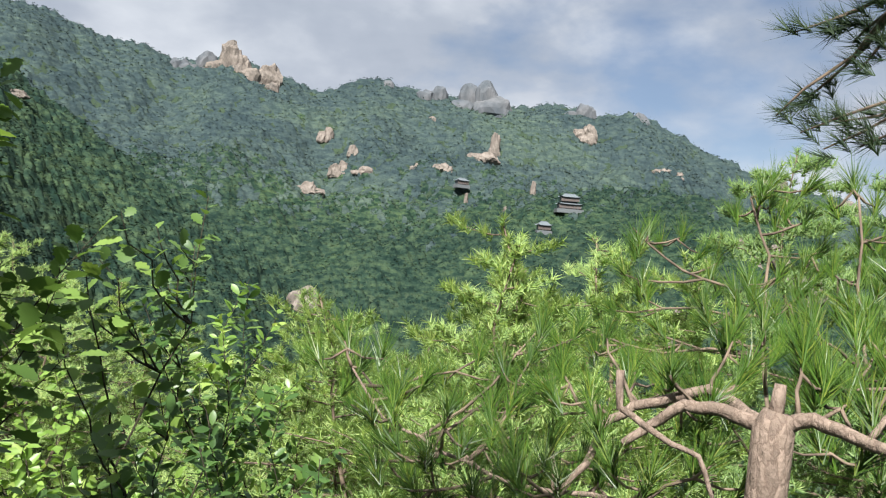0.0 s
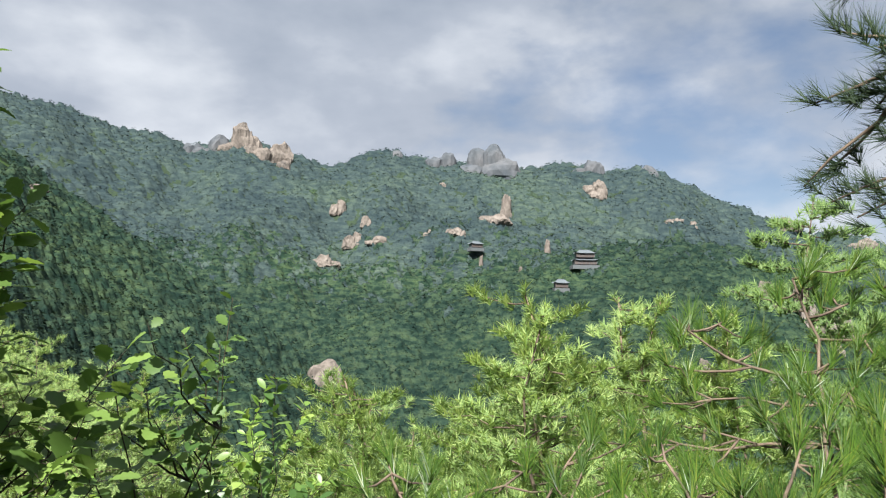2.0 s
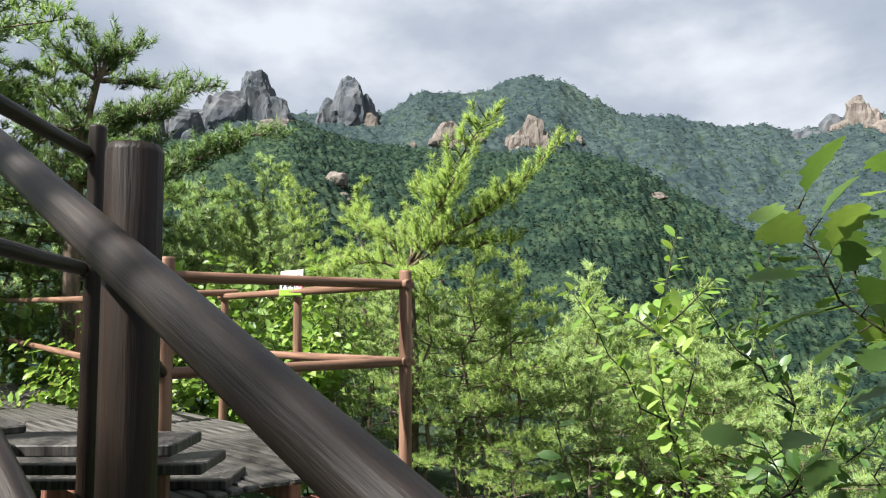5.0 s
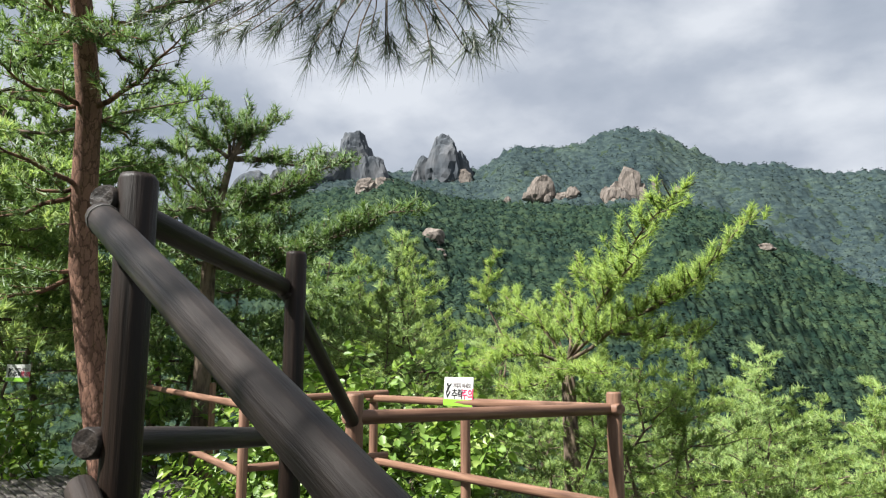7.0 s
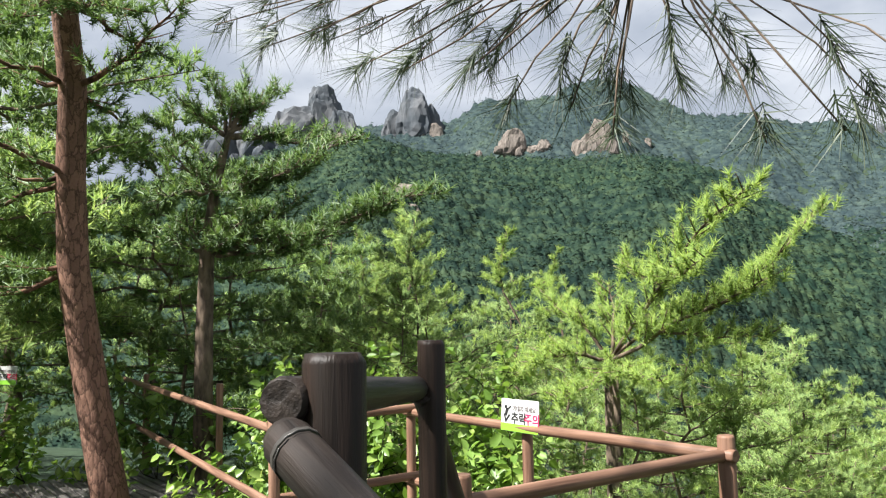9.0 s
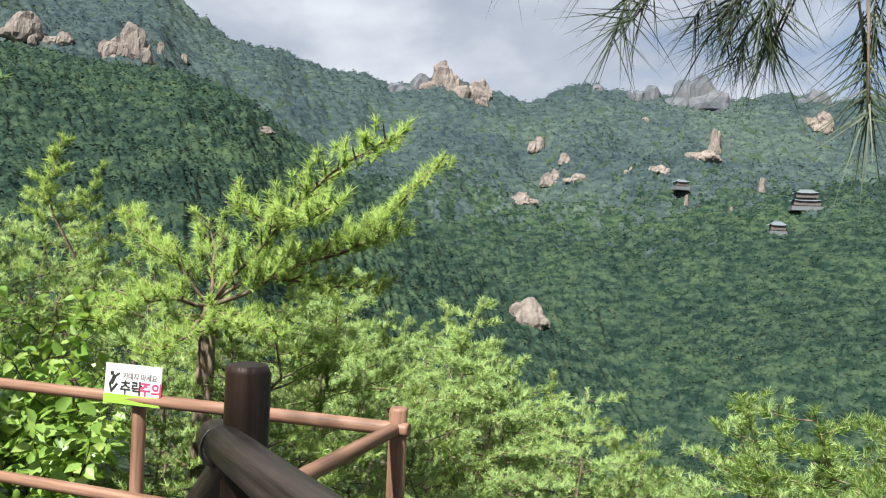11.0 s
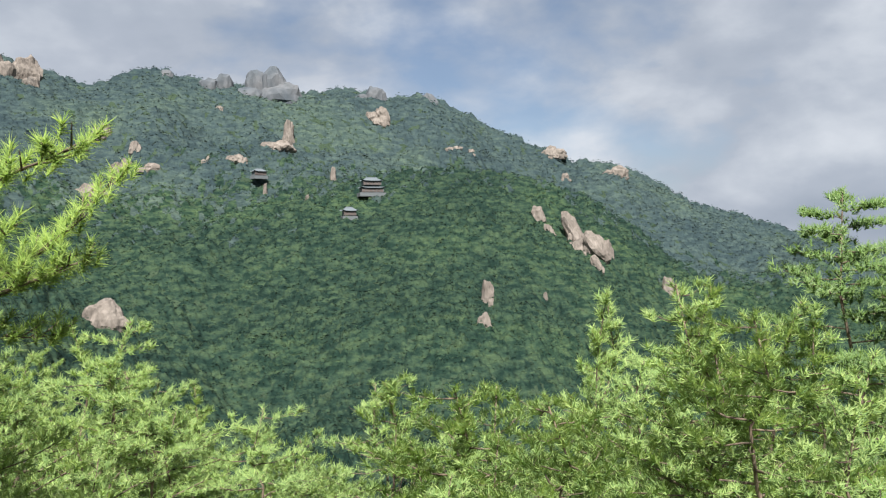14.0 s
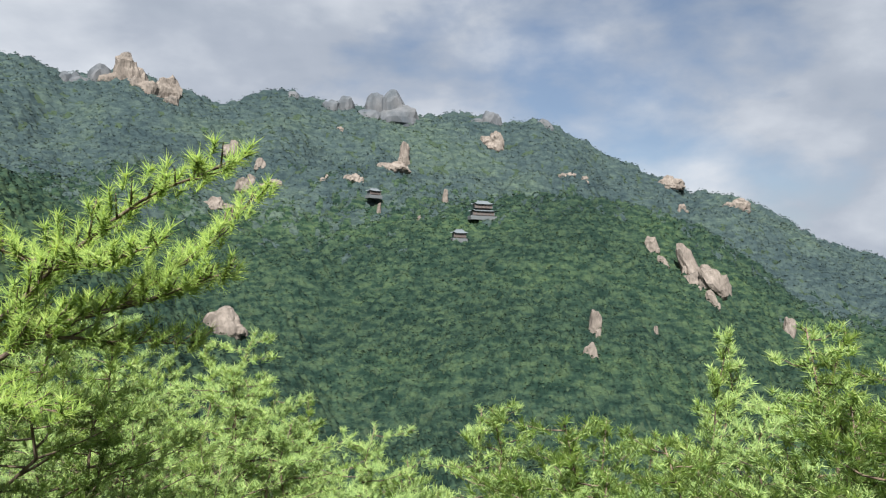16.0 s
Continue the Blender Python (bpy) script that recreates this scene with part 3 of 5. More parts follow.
outcrop("rock_outcrop", L_ROCK, 53.6, 8.7, 1.28, 0.86, 33, 1, None)
outcrop("rock_outcrop", L_ROCK, 30.4, 8.5, 1.46, 0.60, 34, 2, None)
outcrop("rock_outcrop", L_ROCK, 58.4, 13.8, 2.31, 1.54, 35, 2, None)
outcrop("rock_outcrop", L_CRAG, 66.5, 13.2, 3.60, 3.40, 36, 2, M_CRAG, 870, 4, 0.10, 0.15)
outcrop("rock_outcrop", L_CRAG, 63.5, 14.6, 4.20, 4.40, 37, 2, M_CRAG, 880, 4, 0.10, 0.15)
outcrop("rock_outcrop", L_CRAG, 59.9, 15.4, 3.30, 5.40, 38, 1, M_CRAG, 888, 4, -0.04, 0.22)
outcrop("rock_outcrop", L_CRAG, 58.5, 14.3, 2.60, 4.00, 381, 1, M_CRAG, 880, 4, -0.10, 0.25)
outcrop("rock_outcrop", L_CRAG, 53.0, 15.5, 3.10, 5.00, 39, 1, M_CRAG, 886, 4, 0.00, 0.38)
outcrop("rock_outcrop", L_CRAG, 51.6, 14.6, 2.00, 3.60, 392, 1, M_CRAG, 880, 4, -0.05, 0.30)
outcrop("rock_outcrop", L_CRAG, 54.6, 14.5, 2.00, 3.40, 393, 1, M_CRAG, 882, 4, 0.05, 0.25)
outcrop("rock_outcrop", L_ROCK, 52.2, 13.9, 2.14, 2.57, 391, 2, None, 870)
outcrop("rock_outcrop", L_CRAG, 20.0, 11.4, 1.46, 2.57, 40, 2, M_CRAG, 892)
outcrop("rock_outcrop", L_CRAG, 18.8, 12.0, 2.05, 2.65, 41, 2, M_CRAG, 888)
outcrop("rock_outcrop", L_ROCK, 16.8, 12.6, 3.00, 3.17, 42, 3, None, 885)
outcrop("rock_outcrop", L_ROCK, 14.7, 11.8, 2.31, 2.57, 43, 2, None, 872)
outcrop("rock_outcrop", L_CRAG, 2.3, 11.1, 1.88, 2.57, 44, 1, M_CRAG, 885)
outcrop("rock_outcrop", L_CRAG, 1.2, 11.4, 1.46, 2.74, 441, 1, M_CRAG, 888)
outcrop("rock_outcrop", L_CRAG, -1.0, 11.6, 1.97, 3.00, 45, 1, M_CRAG, 890)
outcrop("rock_outcrop", L_CRAG, -2.4, 11.7, 2.05, 3.25, 451, 1, M_CRAG, 886)
outcrop("rock_outcrop", L_CRAG, -1.6, 11.2, 3.94, 2.23, 452, 2, M_CRAG, 884)
outcrop("rock_outcrop", L_CRAG, -3.3, 11.1, 1.46, 1.88, 453, 1, M_CRAG, 882)
outcrop("rock_outcrop", L_CRAG, 5.5, 12.2, 1.28, 1.11, 46, 2, M_CRAG, 890)
outcrop("rock_outcrop", L_CRAG, -9.3, 11.2, 1.80, 1.88, 47, 2, M_CRAG, 888)
outcrop("rock_outcrop", L_CRAG, -13.4, 10.7, 1.71, 1.71, 48, 2, M_CRAG, 888)
outcrop("rock_outcrop", L_ROCK, -9.9, 10.0, 1.20, 1.28, 49, 2, None)


# ---- timber: landing, stairs, deck ----
def log_mesh(length, r, seed, taper=0.04, sides=14):
    """A turned log along z from 0, with softened ends and a slight unevenness."""
    rng = random.Random(seed)
    rings = [(0.0, 0.86), (0.012, 1.0), (length * 0.33, 1.0), (length * 0.66, 1.0), (length - 0.012, 1.0), (length, 0.86)]
    v, f = [], []
    for z, k in rings:
        rr = r * k * (1 - taper * z / length) * rng.uniform(0.97, 1.03)
        dx, dy = rng.uniform(-0.04, 0.04) * r, rng.uniform(-0.04, 0.04) * r
        for i in range(sides):
            a = 2 * math.pi * i / sides
            v.append((math.cos(a) * rr + dx, math.sin(a) * rr + dy, z))
    for j in range(len(rings) - 1):
        for i in range(sides):
            q = (i + 1) % sides
            f.append((j * sides + i, j * sides + q, (j + 1) * sides + q, (j + 1) * sides + i))
    f.append(tuple(reversed(range(sides))))
    f.append(tuple((len(rings) - 1) * sides + i for i in range(sides)))
    return v, f


def log(name, parent, a, b, r, mat, seed, label=""):
    a, b = Vector(a), Vector(b)
    d = b - a
    v, f = log_mesh(d.length, r, seed)
    me = mesh_of(name, v, f, mat)
    for p in me.polygons:
        p.use_smooth = len(p.vertices) == 4
    m = Matrix.Translation(a) @ d.to_track_quat("Z", "Y").to_matrix().to_4x4()
    return piece(name, me, parent, label, m)


def band(parent, a, b, r):
    """A thin steel strap round a rail."""
    a, b = Vector(a), Vector(b)
    v, f = log_mesh((b - a).length, r, 3, 0.0)
    m = Matrix.Translation(a) @ (b - a).to_track_quat("Z", "Y").to_matrix().to_4x4()
    return piece("strap", mesh_of("strap", v, f, M_BAND, True), parent, "thin dark steel strap", m)


DECK, LAND = -0.82, -0.30
P1, P2, P4, P3 = (-3.86, 0.73), (-4.56, 1.43), (-5.13, 2.0), (-5.03, 3.55)
Q, Q2 = (-2.38, 0.72), (-0.95, 0.73)
C1, SIGN_POST = (-7.76, 3.73), (-6.45, 3.66)

rail_near = thing("stair_railing", (0, 0, 0), "weathered round log railing, darkened as if shaded, beside the wooden stairs", "railing")
for (x, y), top, low, s in ((P1, 0.90, LAND, 1), (Q, 0.34, -1.35, 2), (Q2, -0.20, -1.75, 3)):
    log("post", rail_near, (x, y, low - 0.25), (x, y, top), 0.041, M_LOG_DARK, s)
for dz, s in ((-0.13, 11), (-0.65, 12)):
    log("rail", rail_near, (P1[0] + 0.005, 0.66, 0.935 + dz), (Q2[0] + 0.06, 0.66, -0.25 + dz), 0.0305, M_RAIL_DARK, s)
band(rail_near, (P1[0] + 0.035, 0.66, 0.793), (P1[0] + 0.047, 0.66, 0.788), 0.0318)

rail_top = thing("landing_railing", (0, 0, 0), "dark brown log railing with straps between stair landing and deck", "railing")
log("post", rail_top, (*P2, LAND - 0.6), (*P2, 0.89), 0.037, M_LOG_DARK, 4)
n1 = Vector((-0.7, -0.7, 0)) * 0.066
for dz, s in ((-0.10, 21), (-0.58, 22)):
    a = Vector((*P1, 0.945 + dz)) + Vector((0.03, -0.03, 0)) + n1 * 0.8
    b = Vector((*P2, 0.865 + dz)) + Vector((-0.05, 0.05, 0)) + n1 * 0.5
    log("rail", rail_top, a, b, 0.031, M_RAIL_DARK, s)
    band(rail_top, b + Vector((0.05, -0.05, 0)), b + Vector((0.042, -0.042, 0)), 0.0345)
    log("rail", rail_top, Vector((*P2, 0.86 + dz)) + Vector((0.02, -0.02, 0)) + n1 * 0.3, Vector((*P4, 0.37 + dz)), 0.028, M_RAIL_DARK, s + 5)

deck_rail = thing("deck_railing", (0, 0, 0), "reddish brown round log railing around the viewing deck", "railing")
C2 = (-7.81, 2.62)
for (x, y), top, r, s in ((P4, 0.40, 0.040, 5), (P3, 0.38, 0.042, 6), (SIGN_POST, 0.24, 0.036, 7), (C1, 0.30, 0.038, 8), (C2, 0.34, 0.040, 9)):
    log("post", deck_rail, (x, y, DECK - 1.6 - (0.8 if y > 3 else 0)), (x, y, top), r, M_LOG, s)
for dz, s in ((0.0, 31), (-0.50, 32)):
    log("rail", deck_rail, (P4[0], P4[1] - 0.05, 0.30 + dz), (P3[0], P3[1] + 0.06, 0.29 + dz), 0.031, M_LOG, s)
    log("rail", deck_rail, (P3[0] + 0.06, P3[1] - 0.02, 0.29 + dz), (C1[0] - 0.04, C1[1] - 0.03, 0.26 + dz), 0.031, M_LOG, s + 3)
    log("rail", deck_rail, (C1[0] + 0.09, C1[1] + 0.08, 0.30 + dz), (C2[0] - 0.06, C2[1] - 0.02, 0.26 + dz), 0.031, M_LOG, s + 6)
    log("rail", deck_rail, (C2[0], C2[1], 0.23 + dz), (-13.2, 3.2, 0.30 + dz), 0.031, M_LOG, s + 9)
for x in (-10.6, -12.9):
    log("post", deck_rail, (x, 3.4, DECK - 1.2), (x, 3.4, 0.35), 0.038, M_LOG, int(-x * 7))


def box_mesh(name, sx, sy, sz, mat, bevel=0.006):
    bm = bmesh.new()
    bmesh.ops.create_cube(bm, size=1.0)
    bmesh.ops.scale(bm, vec=(sx, sy, sz), verts=bm.verts)
    if bevel:
        bmesh.ops.bevel(bm, geom=bm.edges[:], offset=bevel, segments=1, affect="EDGES")
    me = bpy.data.meshes.new(name)
    bm.to_mesh(me)
    bm.free()
    me.materials.append(mat)
    return me


deck = thing("deck", (0, 0, 0), "weathered grey timber viewing deck on red-brown beams", "deck", kind="structure")
rng = random.Random(8)
for k, (x0, x1, y0, y1) in enumerate(((-8.6, -5.02, 1.9, 3.62), (-13.0, -8.62, 0.2, 3.9))):
    me = box_mesh("plank", 0.080, x1 - x0, 0.035, M_PLANK, 0.009)
    # grain runs along local z
    me.transform(Matrix.Rotation(radians(90), 4, "X"))
    y = y0 + 0.06
    while y < y1:
        piece("plank", me, deck, m=Matrix.Translation(((x0 + x1) / 2 + rng.uniform(-0.02, 0.02), y, DECK - 0.0175 + rng.uniform(-0.006, 0.006)))
              @ Matrix.Rotation(radians(90), 4, "Z") @ Matrix.Rotation(radians(90), 4, "X"))
        y += 0.100
for y in (1.95, 2.75, 3.55):
    piece("beam", box_mesh("beam", 8.0, 0.08, 0.10, M_BEAM, 0.008), deck, m=pose(-9.06, y, DECK - 0.085))
for x in (-5.10, -6.6, -8.2, -10.4):
    piece("beam", box_mesh("beam", 0.09, 1.75, 0.13, M_BEAM, 0.008), deck, m=pose(x, 2.76, DECK - 0.205))

landing = thing("landing", (0, 0, 0), "timber stair landing behind the log railing", "landing", kind="structure")
me = box_mesh("plank", 2.4, 0.119, 0.03, M_PLANK)
for i in range(18):
    y = -0.965 + 0.122 * i
    # the planks end short of the slanting rail
    x1 = min(-3.8, -3.99 - max(0.0, y + 0.06 - 0.73))
    if y > 0.55:
        me = box_mesh("plank", x1 + 6.2, 0.119, 0.03, M_PLANK)
    piece("plank", me, landing, m=pose((x1 - 6.2) / 2 if y > 0.55 else -5.0, y, LAND - 0.015))
piece("beam", box_mesh("beam", 0.1, 1.4, 1.2, M_BEAM), landing, m=pose(-4.4, -0.3, LAND - 0.64))
stairs = thing("stairs", (0, 0, 0), "weathered timber steps climbing to the landing", "stairs", kind="structure")
me = box_mesh("step", 0.39, 1.35, 0.05, M_PLANK)
for i in range(7):
    piece("step", me, stairs, m=pose(-3.60 + 0.37 * i, -0.08, LAND - 0.025 - 0.166 * (i + 1)))
for y in (-0.72, 0.56):
    piece("stringer", box_mesh("stringer", 2.95, 0.05, 0.2, M_BEAM), stairs, m=pose(-2.45, y, -1.02, 0, 24, 0))
for i in range(3):
    piece("step", me, stairs, m=pose(-5.12 - 0.28 * i, 1.42 + 0.28 * i, LAND - 0.16 * (i + 1) - 0.02, 0, 0, -45 + 180))


# ---- warning signs ----
M_SIGN = Mat("white_sign").base((0.52, 0.52, 0.50), 0.5, 0.2).m
M_LIME = Mat("lime_band").base((0.22, 0.46, 0.04), 0.4).m
M_INK = Mat("black_ink").base((0.02, 0.02, 0.02), 0.5).m
M_GREY = Mat("grey_ink").base((0.16, 0.14, 0.14), 0.5).m
M_RED = Mat("red_ink").base((0.70, 0.03, 0.10), 0.5).m


def words(body, size, parent, m, mat, label):
    cu = bpy.data.curves.new("lettering", "FONT")
    cu.body, cu.size, cu.extrude, cu.offset = body, size, 0.0012, size * 0.022
    tmp = bpy.data.objects.new("lettering", cu)
    scene.collection.objects.link(tmp)
    bpy.context.view_layer.update()
    me = bpy.data.meshes.new_from_object(tmp.evaluated_get(bpy.context.evaluated_depsgraph_get()))
    bpy.data.objects.remove(tmp)
    me.materials.clear()
    me.materials.append(mat)
    return piece("lettering", me, parent, label, m)


def sign(m):
    s = thing("warning_sign", (0, 0, 0), "white warning board with lime green band on the railing", "sign", "warning signs")
    piece("board", box_mesh("board", 0.34, 0.006, 0.20, M_SIGN, 0.002), s)
    piece("band", box_mesh("band", 0.336, 0.002, 0.046, M_LIME, 0), s, "lime green band", pose(0, -0.0052, -0.074))
    up = pose(0, -0.0042, 0, 90, 0, 0)
    words("추락", 0.074, s, up @ pose(-0.075, -0.042, 0), M_INK, "black lettering")
    words("주의", 0.074, s, up @ pose(0.045, -0.042, 0), M_RED, "red lettering")
    words("기대지 마세요", 0.036, s, up @ pose(-0.062, 0.030, 0), M_GREY, "small lettering")
    bm = bmesh.new()
    for x, z, w, h, a in ((-0.125, 0.05, 0.02, 0.02, 0), (-0.118, 0.02, 0.022, 0.05, 25), (-0.10, 0.04, 0.05, 0.010, -35), (-0.13, -0.02, 0.012, 0.05, -20), (-0.105, -0.015, 0.012, 0.045, 40)):
        r = bmesh.ops.create_cube(bm, size=1.0, matrix=pose(x, -0.0045, z, 0, a, 0) @ Matrix.Diagonal((w, 0.002, h, 1)))
    part("pictogram", bm, M_INK, s, "black falling figure sign")
    s.matrix_basis = m
    return s


# facing the stairs, tilted back a little
s1 = sign(pose(-6.45, 3.60, 0.345, -3, 0, -2))
copy_thing(s1, pose(*(-12.42, 1.74, 0.45), -3, 0, 38))


# ---- the temple hall on the far slope ----
M_TILE = Mat("grey_roof_tiles").base((0.100, 0.116, 0.128), 0.8).m
M_WALL = Mat("painted_temple_wall").base((0.105, 0.115, 0.120), 0.8).m
M_WOOD_TEMPLE = Mat("temple_columns").base((0.095, 0.075, 0.068), 0.7).m


def hip_roof(w, d, h, over):
    """Curved hipped roof with upturned corners; its eaves at z 0."""
    v, f, n, rows = [], [], 16, 5
    for j in range(rows + 1):
        k = j / rows
        hw, hd = (w / 2 + over) * (1 - k) + w * 0.30 * k, (d / 2 + over) * (1 - k) + 0.15 * k
        z = h * (k ** 1.6)
        for i in range(4 * n):
            side, t = divmod(i, n)
            t = t / n * 2 - 1
            x, y = ((t * hw, -hd), (hw, t * hd), (-t * hw, hd), (-hw, -t * hd))[side]
            lift = 0.9 * (1 - k) ** 2 * abs(t) ** 4
            v.append((x, y, z + lift))
    for j in range(rows):
        for i in range(4 * n):
            q = (i + 1) % (4 * n)
            f.append((j * 4 * n + i, j * 4 * n + q, (j + 1) * 4 * n + q, (j + 1) * 4 * n + i))
    f.append(tuple(rows * 4 * n + i for i in range(4 * n)))
    f.append(tuple(reversed(range(4 * n))))
    return v, f


def hall(at, turn, w, d, storeys, label):
    t = thing("temple_hall", (0, 0, 0), label, "temple")
    z = -2.5
    piece("terrace", box_mesh("terrace", w * 1.2, d * 1.2, 3.0, M_WALL, 0.05), t, "pale stone terrace", pose(0, 0, z - 1.0))
    z += 1.0
    for s in range(storeys):
        ws, ds = w * (1 - 0.18 * s), d * (1 - 0.18 * s)
        piece("wall", box_mesh("wall", ws, ds, 3.4, M_WALL, 0.03), t, m=pose(0, 0, z + 1.7))
        for i in range(6):
            x = -ws / 2 + ws * (i + 0.5) / 6
            piece("column", box_mesh("column", 0.4, 0.4, 3.4, M_WOOD_TEMPLE, 0.05), t, m=pose(x - ws / 12, -ds / 2 - 0.2, z + 1.7))
            piece("door", box_mesh("door", ws / 9, 0.12, 2.3, M_WOOD_TEMPLE, 0.02), t, m=pose(x, -ds / 2 - 0.04, z + 1.2))
        z += 3.4
        v, f = hip_roof(ws, ds, 2.6, 1.2)
        piece("roof", mesh_of("roof", v, f, M_TILE), t, "grey tiled roof with upturned eaves", pose(0, 0, z - 0.3))
        z += 2.0
    piece("ridge", box_mesh("ridge", w * 0.5, 0.5, 0.6, M_TILE, 0.1), t, m=pose(0, 0, z + 0.4))
    t.matrix_basis = pose(*at, 0, 0, turn) @ Matrix.Scale(0.88, 4)


hx, hy, hz = meet(-9.15, 3.9)
hall((hx * 0.985, hy * 0.985, hz + 3.8), 5, 17, 9, 2, "two-storey grey tiled temple hall on a stone terrace")
hx, hy, hz = meet(*(-1.00, 5.30))
hall((hx * 0.985, hy * 0.985, hz + 2.6), 25, 11, 7, 1, "small grey tiled temple hall among the trees")
hx, hy, hz = meet(*(-7.40, 2.40))
hall((hx * 0.98, hy * 0.98, hz + 2.0), 10, 9, 5, 1, "low grey tiled gate house below the temple")


# ---- pines ----
def bend(a, b, sag, rng, n=6):
    """A wavering line from a to b, drooping by sag halfway."""
    a, b = Vector(a), Vector(b)
    d = (b - a).length
    pts = []
    for i in range(n + 1):
        t = i / n
        j = Vector((rng.uniform(-1, 1), rng.uniform(-1, 1), rng.uniform(-1, 1))) * d * 0.035 * (0 if i in (0, n) else 1)
        pts.append(a.lerp(b, t) + j + Vector((0, 0, -sag * d * 4 * t * (1 - t))))
    return pts


def limb_with_twigs(tubes, pts, r0, rng, at, along, step, twig, up=0.55, start=0.3):
    """A limb along pts that carries side twigs, each ending in needle sprays."""
    n = len(pts)
    tubes.add(pts, [max(r0 * (1 - 0.85 * i / (n - 1)), 0.004) for i in range(n)], 5)
    total = sum((pts[i + 1] - pts[i]).length for i in range(n - 1))
    s = start * total
    side = 1
    while s < total:
        acc, i = s, 0
        while i < n - 2 and acc > (pts[i + 1] - pts[i]).length:
            acc -= (pts[i + 1] - pts[i]).length
            i += 1
        d = (pts[i + 1] - pts[i])
        p = pts[i] + d * min(acc / max(d.length, 1e-6), 1.0)
        d.normalize()
        out = d.cross(Vector((0, 0, 1)))
        if out.length < 0.2:
            out = Vector((rng.uniform(-1, 1), rng.uniform(-1, 1), 0))
        out.normalize()
        k = 1 - 0.55 * s / total
        w = (d * rng.uniform(0.5, 1.0) + out * side * rng.uniform(0.5, 1.1) + Vector((0, 0, rng.uniform(0.05, up)))).normalized()
        ln = twig * k * rng.uniform(0.7, 1.3)
        q = p + w * ln
        tubes.add([p, p + w * ln * 0.5 + Vector((0, 0, -0.02 * ln)), q], [0.010 * k + 0.002, 0.006, 0.003], 3)
        m = max(1, int(ln / (twig * 0.28)))
        for j in range(m):
            f = (j + 1) / m
            sway = Vector((rng.uniform(-1, 1), rng.uniform(-1, 1), rng.uniform(-0.3, 1))) * 0.35
            at.append(p.lerp(q, f) + Vector((rng.uniform(-1, 1), rng.uniform(-1, 1), rng.uniform(-0.3, 1))) * twig * 0.12)
            along.append((w + sway + Vector((0, 0, up))).normalized())
        side = -side
        s += step * rng.uniform(0.6, 1.4)
    at.append(pts[-1])
    along.append(((pts[-1] - pts[-2]).normalized() + Vector((0, 0, up))).normalized())


def pine(label, seed, height, spread, lean=(0, 0), first=0.25, limbs=24, up=0.35, needles=18, length=0.135, width=0.0155, bark=None, mat=None,
         droop=0.05, twig=0.42, dense=0.80, point=1.0):
    """A pine standing at the origin; returns it and its height."""
    rng = random.Random(seed)
    nrng = np.random.default_rng(seed)
    t = thing("pine_tree", (0, 0, 0), label, "tree", "pines on the hillside")
    top = Vector((lean[0], lean[1], height))
    trunk = bend((0, 0, -0.4), top, 0, rng, 9)
    tb = Tubes()
    r0 = 0.008 * height + 0.015
    tb.add(trunk, [max(r0 * (1 - 0.95 * i / 9), 0.008) for i in range(10)], 8)
    piece("trunk", tb.mesh("trunk", bark or M_BARK), t)
    br, at, along = Tubes(), [], []
    for i in range(limbs):
        h = first + (0.98 - first) * (i / (limbs - 1)) ** 0.85
        k = h * 9
        j = min(int(k), 8)
        p = trunk[j].lerp(trunk[j + 1], k - j)
        a = i * 2.4 + rng.uniform(-0.4, 0.4)
        u = (h - first) / (1 - first)
        ln = spread * (0.55 + 0.45 * math.sin(math.pi * min(u * 1.3 + 0.15, 1.0))) * max(1 - u, 0.07) ** (0.75 * point) * rng.uniform(0.75, 1.2)
        rise = up * (0.4 + 0.9 * u) * rng.uniform(0.5, 1.5)
        e = p + Vector((math.cos(a) * ln, math.sin(a) * ln, ln * rise))
        pts = bend(p, e, droop, rng, 5)
        br.add(pts, [max((0.007 + 0.008 * ln) * (1 - 0.17 * q), 0.003) for q in range(6)], 4)
        # a flat pad of needle sprays over the outer part of the limb
        out = Vector((-math.sin(a), math.cos(a), 0))
        for q in range(int(dense * (6 + 20 * ln))):
            f = rng.uniform(0.25, 1.0) * 4.999
            g = pts[int(f)].lerp(pts[int(f) + 1], f - int(f))
            side = rng.gauss(0, 0.15) * ln * (1.15 - 0.5 * f / 5)
            s = g + out * side + Vector((0, 0, rng.gauss(0.02, 0.02) * (0.6 + ln)))
            if q % 8 == 0:
                br.add([g, s], [0.006, 0.003], 3)
            at.append(s)
            along.append(Vector((math.cos(a) * 0.5, math.sin(a) * 0.5, 0.8)) + out * side * 0.8 + Vector((rng.uniform(-1, 1), rng.uniform(-1, 1), rng.uniform(-0.4, 0.4))) * 0.4)
    limb_with_twigs(br, [trunk[7], trunk[8], trunk[9]], 0.015, rng, at, along, 0.10, twig * 0.4, 0.9, 0.1)
    piece("branch", br.mesh("branch", bark or M_BARK), t, kind="stuff")
    piece("crown", needle_mesh("crown", at, along, mat or M_NEEDLE, needles, length, width, 1.0, 0.10, nrng), t, kind="stuff")
    return t, max(p.z for p in at) + 0.6 * length


YOUNG = "young pine with bright yellow-green needles below the path"
